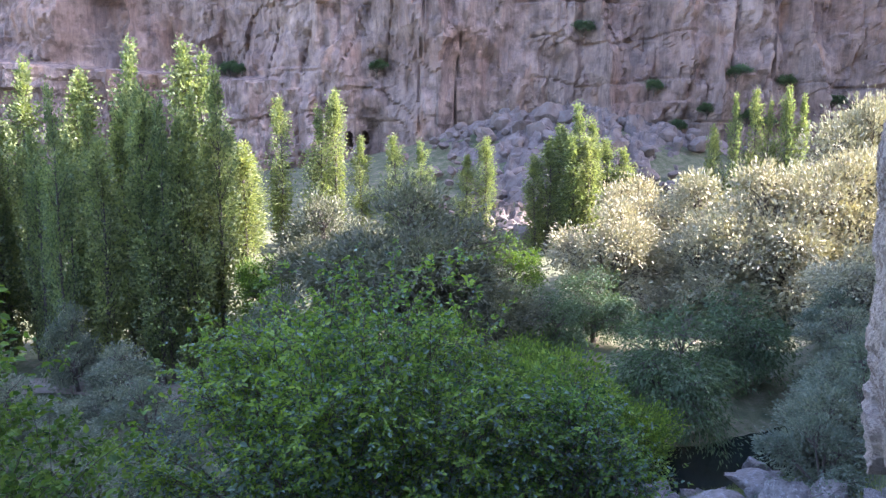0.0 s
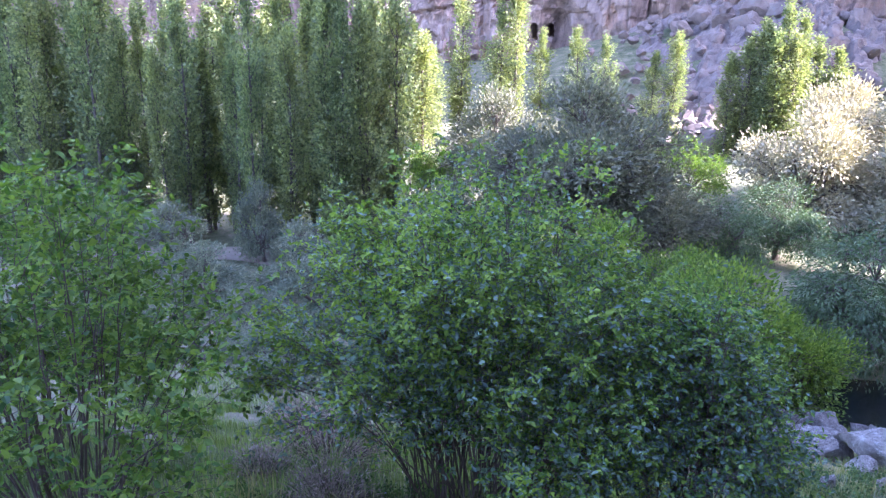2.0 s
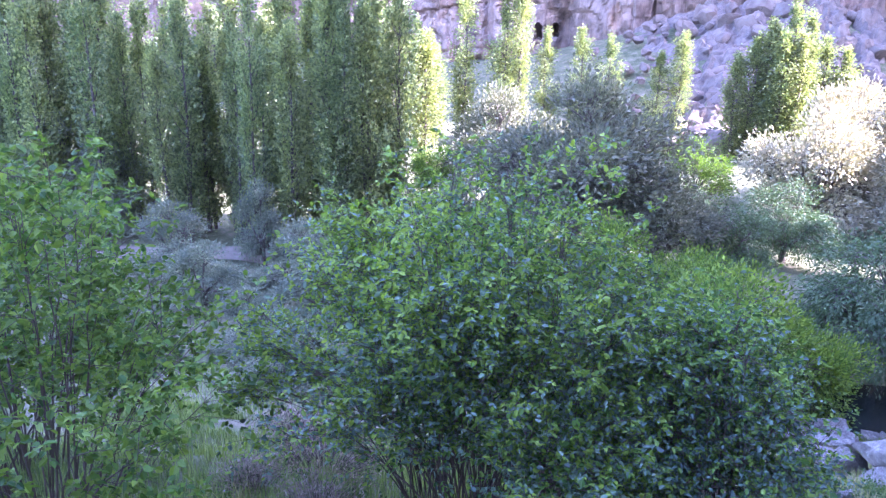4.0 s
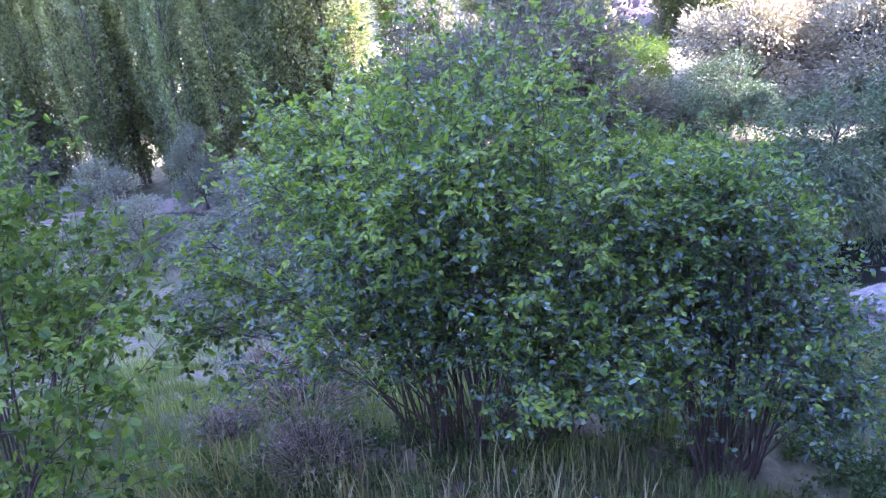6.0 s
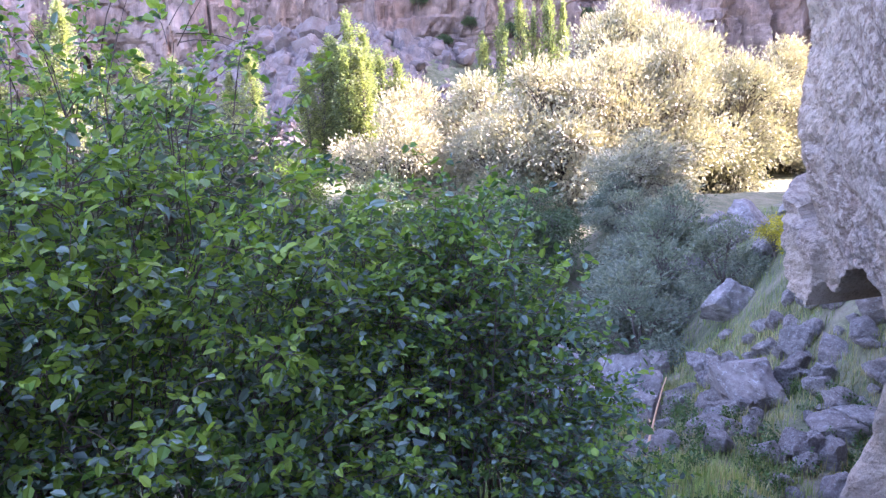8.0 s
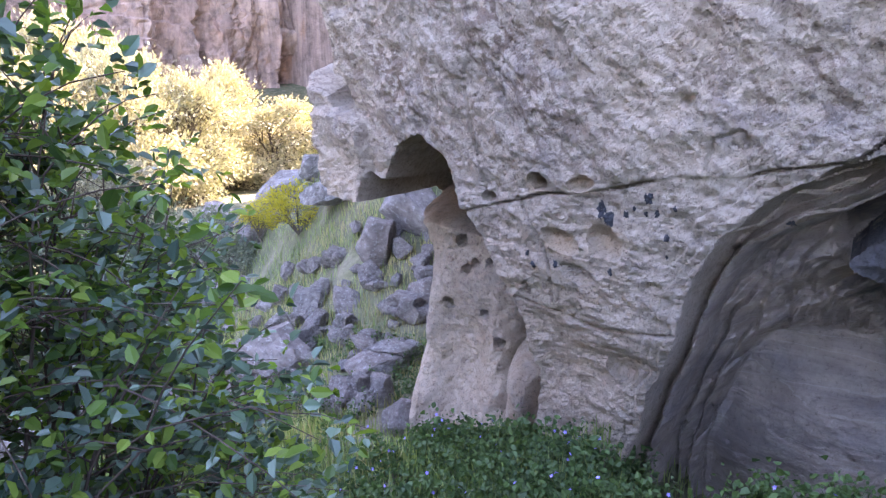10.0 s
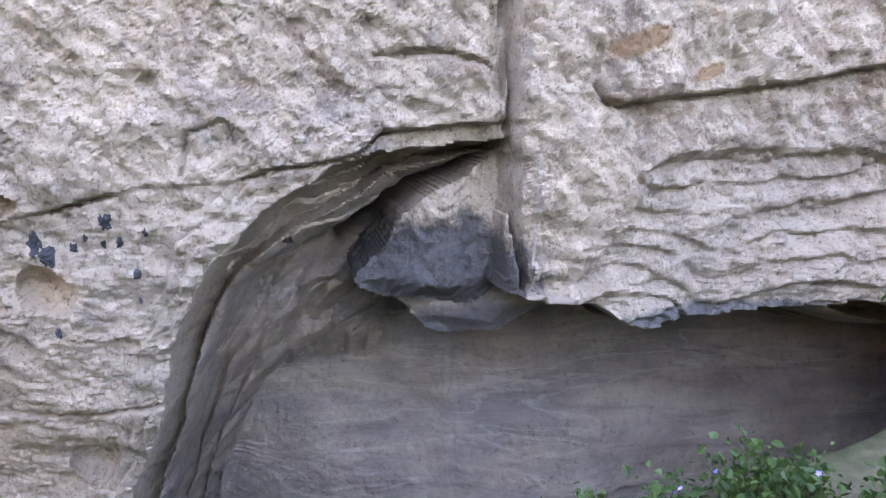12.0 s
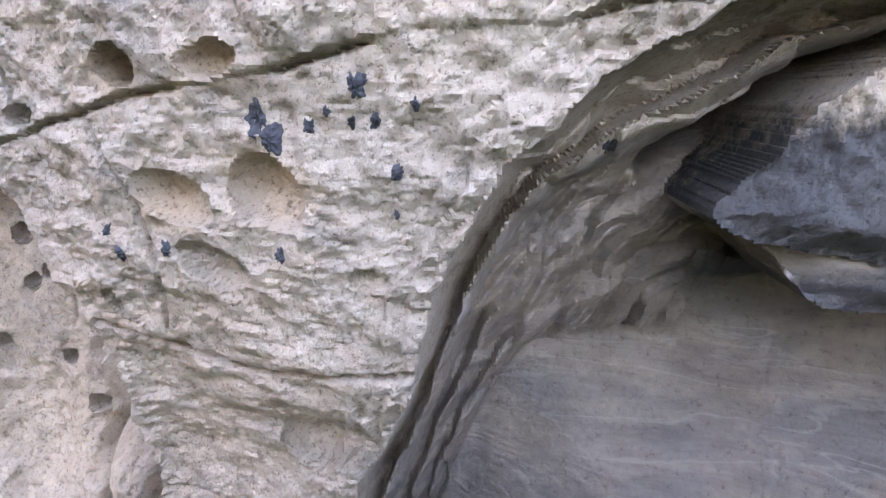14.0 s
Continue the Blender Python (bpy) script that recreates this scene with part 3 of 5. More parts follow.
    d0 = d0 + 0.045 * smooth(3.0, 3.3, y) * strata(a0 * 13 + 1.5 * fbm(y * 2.4, z * 2.4, 8, 3))
    g = np.clip(a1 / (np.abs(a1) + np.maximum(-a2, 0) + 1e-6), 0, 1)
    d1 = np.interp(g, [0, 0.05, 0.22, 0.30, 0.6, 0.66, 1.0], [0.42, 0.62, 0.72, 0.62, 0.78, 0.70, 0.88])
    d1 = d1 + 0.060 * strata(a1 * 9 + 1.2 * fbm(y * 1.6, z * 1.6, 4, 3)) * (0.5 + vnoise(y * 3, z * 3, 3.3)) \
        + 0.016 * strata(a1 * 21 + 1.3 * fbm(y * 2.4, z * 2.4, 6, 3))
    d2 = np.interp(a2, [0, 0.012, 0.05, 0.25, 0.6, 1.2], [0.88, 0.92, 0.92, 0.78, 0.58, 0.38])
    d2 = d2 + 0.05 * fbm(y * 0.9, z * 2.6, 3, 3) + 0.030 * ledges(fbm(y * 0.8, z * 3.2 + 0.35 * np.sin(y * 2), 5, 3), 3.0, 0.8)
    d = np.where(a2 > 0, d2, np.where(a1 > 0, d1, d0))
    x = np.where(a0 > 0, plain + 0.03 + d, x)
    x = x + 0.35 * np.exp(-(line_dist(yw, zw, [(3.62, -0.72), (3.50, -0.60), (3.33, -0.44), (3.13, -0.32)]) / 0.032) ** 2) * (a1 > 0)
    h = seg_dist(yw, zw, SHELF)
    x = np.where(h > 0, np.minimum(x, 3.10 + 0.10 * np.clip(-0.85 - z, 0, 1) - 0.05 * smooth(0.0, 0.08, h) + 0.02 * fbm(y * 6, z * 9, 3, 3)), x)
    s = seg_dist(yw, zw, SLAB)
    slab = 2.94 - 0.10 * np.clip(z + 0.75, -0.2, 1) + 0.10 * smooth(0.10, 0.0, s) * smooth(-0.55, -0.8, z) + 0.040 * ledges(fbm(y * 4, z * 3, 1, 4), 3.5) + 0.03 * fbm(y * 2, z * 2, 5, 2)
    x = np.where(s > 0, np.minimum(x, slab), x)
    # weathered bedding on the block beyond the joint
    bed = smooth(-0.01, 0.03, seg_dist(yw, zw, BEDDED)) * (a0 <= 0)
    x = x + bed * (0.05 + (0.4 + vnoise(y * 3, z * 3, 7.7)) * (0.030 * strata(z * 12 + y * 1.0 + 0.9 * fbm(y * 2.6, z * 2.6, 5, 3)) + 0.022 * fbm(y * 9, z * 16, 2, 3)))
    # dark space under the nose, with the pillar
    u = seg_dist(yw, zw, UNDER)
    yc = 5.90 + 0.05 * np.sin(z * 2.2)
    half = 0.46 + 0.08 * smooth(-1.9, -2.5, z) + 0.30 * smooth(-1.35, -0.90, z)
    pil = 4.15 + 0.35 * np.clip(np.abs((y - yc) / half), 0, 1.0) ** 5 + 0.08 * fbm(y * 2.5, z * 2.0, 9, 4) - 0.20 * smooth(-2.0, -2.7, z)
    for cy, cz_, r in ((5.78, -1.66, 0.035), (5.66, -1.84, 0.04), (5.92, -1.35, 0.035), (5.98, -1.16, 0.045), (5.86, -1.30, 0.03), (5.74, -1.28, 0.025), (6.08, -1.62, 0.05)):
        pil = pil + bowl(y, z, cy, cz_, r, r, 0.13)
    foot = 3.75 + 0.5 * np.clip(np.abs((y - 5.35) / 0.24), 0, 1.4) ** 2 + 0.05 * fbm(y * 6, z * 3, 2, 3) + 0.8 * smooth(-1.95, -1.65, z)
    pil = np.where(y > yc + half, 4.5 + (y - yc - half) * 14, pil)
    pil = np.where(y < yc - half, np.minimum(4.15, pil + (yc - half - y) * 1.2), pil)
    pil = np.where((np.abs(y - 5.35) < 0.34), np.minimum(pil, foot), pil)
    roof = smooth(-1.10, -0.88, zw) * smooth(6.66, 6.60, y)
    pil = pil * (1 - roof) + (np.minimum(pil, 4.25) + 0.85) * roof
    x = np.where(u > 0, np.maximum(face, face + (pil - face) * smooth(0, 0.04, u)), x)
    # top of the rock rolls back
    x = x + np.where(z > 6.5, (z - 6.5) ** 2 * 0.9, 0)
    # surface grain
    rough = np.where(a2 > 0, 0.45, 1.0)
    return x + rough * (0.012 * fbm(y * 11, z * 11, 6, 4, 0.65) + 0.012 * ridged(y * 15, z * 13, 3, 3))


ry = np.concatenate([np.arange(-9, 1.9, 0.12), np.arange(1.9, 6.2, 0.0085), np.arange(6.2, 7.6, 0.014), np.arange(7.6, 9.6, 0.06)])
rz = np.concatenate([np.arange(-6.0, -3.5, 0.10), np.arange(-3.5, -0.5, 0.0085), np.arange(-0.5, 0.2, 0.02), np.arange(0.2, 2.6, 0.03), np.arange(2.6, 10.2, 0.14)])
RY, RZ = np.meshgrid(ry, rz, indexing="ij")
RX = rock_x(RY - 0.45, RZ + 0.85) + 0.5
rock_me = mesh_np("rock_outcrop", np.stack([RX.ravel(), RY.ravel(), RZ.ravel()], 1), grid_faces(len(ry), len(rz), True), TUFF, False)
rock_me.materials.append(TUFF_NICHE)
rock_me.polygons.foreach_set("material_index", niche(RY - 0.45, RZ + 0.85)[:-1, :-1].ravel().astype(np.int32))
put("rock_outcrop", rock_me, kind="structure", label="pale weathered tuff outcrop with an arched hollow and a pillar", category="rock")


def lichen_patch(seed, y, z, r, thick=0.012, mat=None, label="black lichen crust grown on the pale tuff face", kind_word="lichen"):
    """A thin dark crust grown on the rock face at its own y, z."""
    rng = np.random.RandomState(seed)
    n, m = 22, 5
    ang = np.arange(n) * 2 * math.pi / n
    edge = r * (1 + 0.55 * fbm(np.cos(ang) * 1.6 + seed, np.sin(ang) * 1.6, 0.5, 3))
    V = []
    for k in range(m + 1):
        q = k / m
        py, pz = y + edge * q * np.cos(ang) * 0.8, z + edge * q * np.sin(ang) * 1.1
        lift = thick * (1 - q ** 3) - 0.004
        V.append(np.stack([rock_x(py, pz) + 0.5 - lift + rng.normal(0, 0.0025, n), py + 0.45, pz - 0.85], 1))
    F = [(k * n + i, k * n + (i + 1) % n, (k + 1) * n + (i + 1) % n, (k + 1) * n + i) for k in range(m) for i in range(n)]
    put("lichen_patch", mesh_np("lichen_patch", np.concatenate(V), np.array(F)[:, ::-1], mat or LICHEN, False), None,
        label, kind_word, "lichen patches on the outcrop")


for i, (y, z, r) in enumerate(((4.53, -0.62, 0.034), (4.50, -0.66, 0.030), (4.317, -0.55, 0.026), (4.235, -0.713, 0.017), (4.28, -0.615, 0.014), (4.33, -0.62, 0.012), (4.42, -0.63, 0.013),
                               (4.38, -0.60, 0.010), (4.503, -0.91, 0.018), (4.80, -0.93, 0.018), (4.93, -0.95, 0.022), (4.97, -0.90, 0.014), (4.24, -0.80, 0.010), (4.20, -0.58, 0.012), (3.80, -0.66, 0.02))):
    lichen_patch(300 + i, y, z, r)
# dark cushions and pale crusts high on the face above the slope
rl = random.Random(17)
for i in range(46):
    y = rl.uniform(2.75, 3.95)
    z = 1.45 + 0.45 * (y - 2.75) * 0.5 + rl.random() ** 0.8 * 1.0
    lichen_patch(400 + i, y, z, rl.uniform(0.012, 0.034), 0.032, None, "dark round moss cushion on the weathered tuff face", "moss")
for i in range(16):
    lichen_patch(460 + i, rl.uniform(2.6, 3.5), rl.uniform(0.9, 1.9), rl.uniform(0.025, 0.06), 0.012, BLUE_LICHEN, "pale blue-grey lichen crust on the tuff face")
for i, (y, z, r) in enumerate(((2.72, 2.08, 0.05), (2.86, 1.70, 0.025), (2.80, 1.50, 0.02))):
    lichen_patch(480 + i, y, z, r, 0.012, OCHRE_LICHEN, "ochre yellow lichen crust on the tuff face")


# ---- far canyon wall ----
def cliff_y(x, z):
    y = 93 + 0.0016 * (x - 5) ** 2 * np.where(x > 5, -0.8, -0.9)
    y = y + 3.0 * fbm(x * 0.035, z * 0.02, 1.1, 3)
    # upright pillars and joints
    col = vnoise(x * 0.16 + 0.5 * fbm(x * 0.06, z * 0.05, 3, 2), z * 0.012, 5.0)
    y = y + 5.0 * (np.abs(col * 2 - 1) ** 0.6 - 0.5)
    joint = np.abs(((x * 0.21 + 0.5 * fbm(x * 0.1, z * 0.04, 9, 2)) % 1.0) - 0.5)
    y = y + 1.0 * np.exp(-(joint / 0.025) ** 2) * smooth(0.55, 0.80, vnoise(x * 0.07, z * 0.09, 4.4))
    bedn = np.abs(((z * 0.19 + 0.4 * fbm(x * 0.06, z * 0.05, 2, 3)) % 1.0) - 0.5)
    y = y + 0.7 * np.exp(-(bedn / 0.03) ** 2) * smooth(0.45, 0.75, vnoise(x * 0.05, z * 0.06, 8.4))
    y = y + 2.6 * np.floor(5 * vnoise(x * 0.11 + 0.3 * fbm(x * 0.2, z * 0.2, 4, 2), z * 0.075, 12.0)) / 5 + 1.1 * np.floor(4 * vnoise(x * 0.42, z * 0.20, 15.0)) / 4
    y = y + 1.3 * fbm(x * 0.3, z * 0.13, 6, 4) + 0.25 * fbm(x * 1.2, z * 0.8, 2, 3)
    # terrace on the west side
    up = smooth(7.4, 8.2, z + 0.06 * x + 1.6)
    y = y + up * 8.0 * smooth(-18, -30, x) + (z > 6) * smooth(-18, -30, x) * 1.0 * fbm(x * 0.2, z * 0.3, 2, 2)
    # leans back with height
    y = y + 0.06 * (z + 5)
    # rock-cut doorways
    for cx, cz in ((-12.0, 0.05), (-10.2, 0.15), (-35.5, -0.6), (-26.6, -3.0), (-60.0, 1.0)):
        dx, dz = np.abs(x - cx), np.abs(z - cz)
        y = y + 3.5 * ((dx < 0.38) & (dz < 0.85))
    return y


cx_ = np.concatenate([np.arange(-150, -62, 1.2), np.arange(-62, 90, 0.30), np.arange(90, 104, 1.0)])
cz_ = np.concatenate([np.arange(-11, 24, 0.30), np.arange(24, 52, 1.0)])
CX, CZ = np.meshgrid(cx_, cz_, indexing="ij")
put("canyon_wall_north", mesh_np("canyon_wall_north", np.stack([CX.ravel(), cliff_y(CX, CZ).ravel(), CZ.ravel()], 1), grid_faces(len(cx_), len(cz_)), CLIFF, False),
    kind="structure", label="tall pink-grey tuff canyon wall with rock-cut doorways", category="cliff")


# scree fan of broken blocks below the wall
sx, sy_ = np.arange(-10, 46, 0.35), np.arange(60, 93, 0.35)
SX, SY = np.meshgrid(sx, sy_, indexing="ij")
t_ = (SY - 60) / 30
on = np.exp(-((SX - 7 - 9 * t_) / (3.0 + 16 * t_)) ** 4)
cell = vnoise(SX * 0.55 + 0.7 * fbm(SX * 0.9, SY * 0.9, 2, 2), SY * 0.55, 3.0)
blk = np.floor(cell * 7) / 7 * 2.6 + 0.5 * ridged(SX * 0.8, SY * 0.8, 1.0, 3) + 0.25 * fbm(SX * 1.7, SY * 1.7, 4, 2)
SZ = ground_z(SX, SY, False) - 1.6 + on * (0.9 + blk)
put("scree_slope", mesh_np("scree_slope", np.stack([SX.ravel(), SY.ravel(), SZ.ravel()], 1), grid_faces(len(sx), len(sy_)), SCREE, False),
    kind="structure", label="grey scree of broken tuff blocks below the canyon wall", category="scree")


def side_wall(name, pts, top, label):
    """A thick added wall over a plan outline, with a rough broken face."""
    n, v = 0, []
    ring = []
    for (a, b), (c, d) in zip(pts, pts[1:] + pts[:1]):
        m = max(2, int(math.hypot(c - a, d - b) / 2.0))
        for i in range(m):
            ring.append((a + (c - a) * i / m, b + (d - b) * i / m))
    r = np.array(ring)
    cen = r.mean(0)
    zs = np.linspace(-12, top, 24)
    for (x, y) in r:
        for z in zs:
            k = 1.0 + 0.02 * float(fbm(x * 0.15, y * 0.15, z * 0.06, 3))
            v.append((cen[0] + (x - cen[0]) * k, cen[1] + (y - cen[1]) * k, z))
    nu, nv = len(r), len(zs)
    f = []
    for i in range(nu):
        j = (i + 1) % nu
        for k in range(nv - 1):
            f.append((i * nv + k, j * nv + k, j * nv + k + 1, i * nv + k + 1))
    v.append((cen[0], cen[1], top + 2))
    c = len(v) - 1
    for i in range(nu):
        j = (i + 1) % nu
        f.append((i * nv + nv - 1, j * nv + nv - 1, c, c))
    bm = bmesh.new()
    bv = [bm.verts.new(p) for p in v]
    for q in f:
        bm.faces.new([bv[i] for i in dict.fromkeys(q)])
    bmesh.ops.recalc_face_normals(bm, faces=bm.faces)
    me = bpy.data.meshes.new(name)
    bm.to_mesh(me)
    bm.free()
    me.materials.append(CLIFF)
    put(name, me, kind="structure", label=label, category="cliff")


# Unseen wall, placed and sized only to shade the near valley.
side_wall("canyon_wall_east", [(14, 9.5), (40, 23.5), (61, 29.5), (92, 27), (80, -40), (14, -40), (13, 4)], 76, "tall unseen tuff wall added to shade the near valley")


# Added sun blocker: keeps the north canyon wall in shadow, leaves the trees lit.
side_wall("canyon_wall_northeast", [(84, 66), (100, 60), (112, 75), (108, 100), (92, 96)], 130, "tall tuff wall added to keep the sun off the north cliff")


# ---- plants ----
def unit(v):
    return v / (np.linalg.norm(v, axis=-1, keepdims=True) + 1e-9)


def leaf_mesh(name, pos, along, size, mat, rng, wide=0.5, flat=0.6, shape="oval"):
    """Many leaves at pos, each pointing along; size: lengths. Oval leaves have a folded midrib."""
    n = len(pos)
    along = unit(along + rng.normal(0, 0.35, (n, 3)))
    up = unit(rng.normal(0, 1, (n, 3)) * (1 - flat) + np.array([0, 0, 1.0]) * flat)
    side = unit(np.cross(along, up))
    nrm = np.cross(side, along)
    L = (size * rng.uniform(0.7, 1.25, n))[:, None]
    W = L * wide * rng.uniform(0.8, 1.2, n)[:, None]
    fold = rng.uniform(0.05, 0.35, n)[:, None] * W
    if shape == "oval":
        pts = [pos, pos + along * L * 0.3 - side * W * 0.46 + nrm * fold, pos + along * L * 0.72 - side * W * 0.38 + nrm * fold * 0.7,
               pos + along * L - nrm * L * 0.08, pos + along * L * 0.72 + side * W * 0.38 + nrm * fold * 0.7, pos + along * L * 0.3 + side * W * 0.46 + nrm * fold]
        idx = np.array([[0, 3, 2, 1], [0, 5, 4, 3]])
    else:
        pts = [pos, pos + along * L * 0.45 - side * W * 0.5 + nrm * fold, pos + along * L, pos + along * L * 0.45 + side * W * 0.5 + nrm * fold]
        idx = np.array([[0, 2, 1], [0, 3, 2]])
    k = len(pts)
    v = np.stack(pts, 1).reshape(-1, 3)
    f = (np.arange(n)[:, None, None] * k + idx[None]).reshape(-1, idx.shape[1])
    return mesh_np(name, v, f, mat, False)


def tubes(name, lines, radii, mat, sides=4):
    """Tapered tubes along polylines; lines: list of (m, 3) arrays."""
    V, F, base = [], [], 0
    for p, (r0, r1) in zip(lines, radii):
        m = len(p)
        t = unit(np.gradient(p, axis=0))
        ref = np.where(np.abs(t[:, 2:3]) > 0.9, np.array([[1.0, 0, 0]]), np.array([[0, 0, 1.0]]))
        a = unit(np.cross(t, ref))
        b = np.cross(t, a)
        r = np.linspace(r0, r1, m)[:, None]
        ring = [p + r * (math.cos(q) * a + math.sin(q) * b) for q in np.arange(sides) * 2 * math.pi / sides]
        V.append(np.stack(ring, 1).reshape(-1, 3))
        i = np.arange(m - 1)[:, None] * sides + np.arange(sides)[None]
        j = np.arange(m - 1)[:, None] * sides + (np.arange(sides)[None] + 1) % sides
        F.append(np.stack([i, j, j + sides, i + sides], -1).reshape(-1, 4) + base)
        base += m * sides
    return mesh_np(name, np.concatenate(V), np.concatenate(F), mat, True)


def bend(p0, p1, sag, n, rng, wob=0.03):
    t = np.linspace(0, 1, n)[:, None]
    L = np.linalg.norm(p1 - p0)
    c = p0 * (1 - t) + p1 * t + np.array([0, 0, 1.0]) * (sag * L * 4 * t * (1 - t))
    return c + np.cumsum(rng.normal(0, wob * L / n ** 0.5, (n, 3)), 0) * t


def poplar(seed, height=13.0, radius=1.25, leaves=5600, mat=None):
    rng = np.random.RandomState(seed)
    th = empty("poplar_tree", label="tall slender poplar with yellow-green leaves", category="tree", group="poplars in the valley")
    z = np.linspace(0, height * 0.97, 12)
    stem = np.stack([0.15 * np.sin(z * 0.4 + seed), 0.15 * np.cos(z * 0.33), z], 1)
    put("trunk", tubes("trunk", [stem], [(0.17, 0.02)], BARK, 7), th)
    # upright limbs
    lines, rad, cen, w = [], [], [], []
    for i in range(46):
        h0 = rng.uniform(0.01, 0.86) * height
        ang = rng.uniform(0, 2 * math.pi)
        f = h0 / height
        prof = radius * (0.16 + 0.80 * math.sin(math.pi * min(1, 0.16 + 0.84 * f)) ** 0.9) * rng.uniform(0.5, 1.15)
        p0 = np.array([0, 0, h0])
        p1 = np.array([math.cos(ang) * prof, math.sin(ang) * prof, h0 + rng.uniform(1.3, 2.6) * (1 - 0.45 * f)])
        p1[2] = min(p1[2], height * 1.02)
        ln = bend(p0, p1, -0.10, 6, rng)
        lines.append(ln)
        rad.append((0.045, 0.008))
        for q in ln[2:]:
            cen.append(q)
            w.append(0.15 + 0.16 * prof / radius)
    put("branchwork", tubes("branchwork", lines, rad, BARK, 3), th, kind="stuff")
    cen, w = np.array(cen), np.array(w)
    top = np.stack([rng.normal(0, 0.10, 26), rng.normal(0, 0.10, 26), rng.uniform(0.82, 1.03, 26) * height], 1)
    cen = np.concatenate([cen, top])
    w = np.concatenate([w, np.full(26, 0.14)])
    pick = rng.randint(0, len(cen), leaves)
    pos = cen[pick] + rng.normal(0, 1, (leaves, 3)) * w[pick][:, None] * np.array([1, 1, 1.5])
    along = unit(pos * np.array([1, 1, 0]) + np.array([0, 0, 0.2]))
    put("crown", leaf_mesh("crown", pos, along, np.full(leaves, 0.20), mat or LEAF_POPLAR, rng, 0.8, 0.35, "kite"), th)
    return th


def round_tree(seed, name, label, height, radius, mat, leaves=9000, size=0.13, lobes=9, group="", open_=0.0, wide=0.45, droop=0.0, low=0.42):
    """A many-limbed tree whose crown is built from uneven lobes of leafy twigs."""
    rng = np.random.RandomState(seed)
    th = empty(name, label=label, category="tree" if height > 2.5 else "shrub", group=group)
    base = np.zeros(3)
    fork = np.array([rng.normal(0, 0.1), rng.normal(0, 0.1), height * 0.18])
    put("trunk", tubes("trunk", [bend(base, fork, 0, 5, rng)], [(0.035 * height, 0.026 * height)], BARK, 7), th)
    lines, rad, cen, w = [], [], [], []
    lob = []
    for i in range(lobes):
        ang = i * 2.4 + rng.uniform(-0.4, 0.4)
        rr = radius * rng.uniform(0.25, 0.72) * (0.35 if i == 0 else 1)
        zz = height * (rng.uniform(low, 0.80) if i else 0.82) - 0.18 * height * (rr / radius)
        lob.append((np.array([math.cos(ang) * rr, math.sin(ang) * rr, zz]), radius * rng.uniform(0.30, 0.46)))
    for c, r in lob:
        ln = bend(fork, c, 0.06, 6, rng)
        lines.append(ln)
        rad.append((0.017 * height, 0.006 * height))
        for j in range(26):
            d = unit(rng.normal(0, 1, 3))
            d[2] = abs(d[2]) * 0.9 - 0.25 - droop * rng.rand()
            tip = c + d * r * rng.uniform(0.75, 1.12) * np.array([1, 1, 0.9])
            lines.append(bend(ln[rng.randint(3, 6)], tip, 0.05, 4, rng))
            rad.append((0.004 * height, 0.0012 * height))
            cen.append(tip)
            w.append(r * rng.uniform(0.14, 0.26))
            cen.append(c + d * r * 0.6)
            w.append(r * rng.uniform(0.18, 0.30) * (1 - open_))
    put("branchwork", tubes("branchwork", lines, rad, BARK, 4), th, kind="stuff")
    cen, w = np.array(cen), np.array(w)
    pick = rng.randint(0, len(cen), leaves)
    pos = cen[pick] + rng.normal(0, 1, (leaves, 3)) * w[pick][:, None]
    along = unit(pos - cen[pick] + 0.4 * unit(pos - np.array([0, 0, height * 0.45]))) + np.array([0, 0, -droop])
    put("crown", leaf_mesh("crown", pos, along, np.full(leaves, size), mat, rng, wide, 0.4, "kite"), th)
    return th


def stand(x, y, dz=0.0):
    return float(ground_z(x, y)) + dz


def place(x, y, s=1.0, turn=0.0, sz=None, dz=-0.1):
    return Matrix.Translation((x, y, stand(x, y, dz))) @ Matrix.Rotation(turn, 4, 'Z') @ Matrix.Diagonal((s, s, sz or s, 1))


rnd = random.Random(5)
pops = [poplar(1), poplar(2, 12.5, 1.1), poplar(3, 13.5, 1.45), poplar(4, 12.0, 1.0)]


def set_poplars(spots):
    for i, (x, y, h, w) in enumerate(spots):
        src = pops[i % 4]
        hh = (13.0, 12.5, 13.5, 12.0)[i % 4]
        m = place(x, y, w, rnd.uniform(0, 6.28), h / hh)
        copy_thing(src, m)


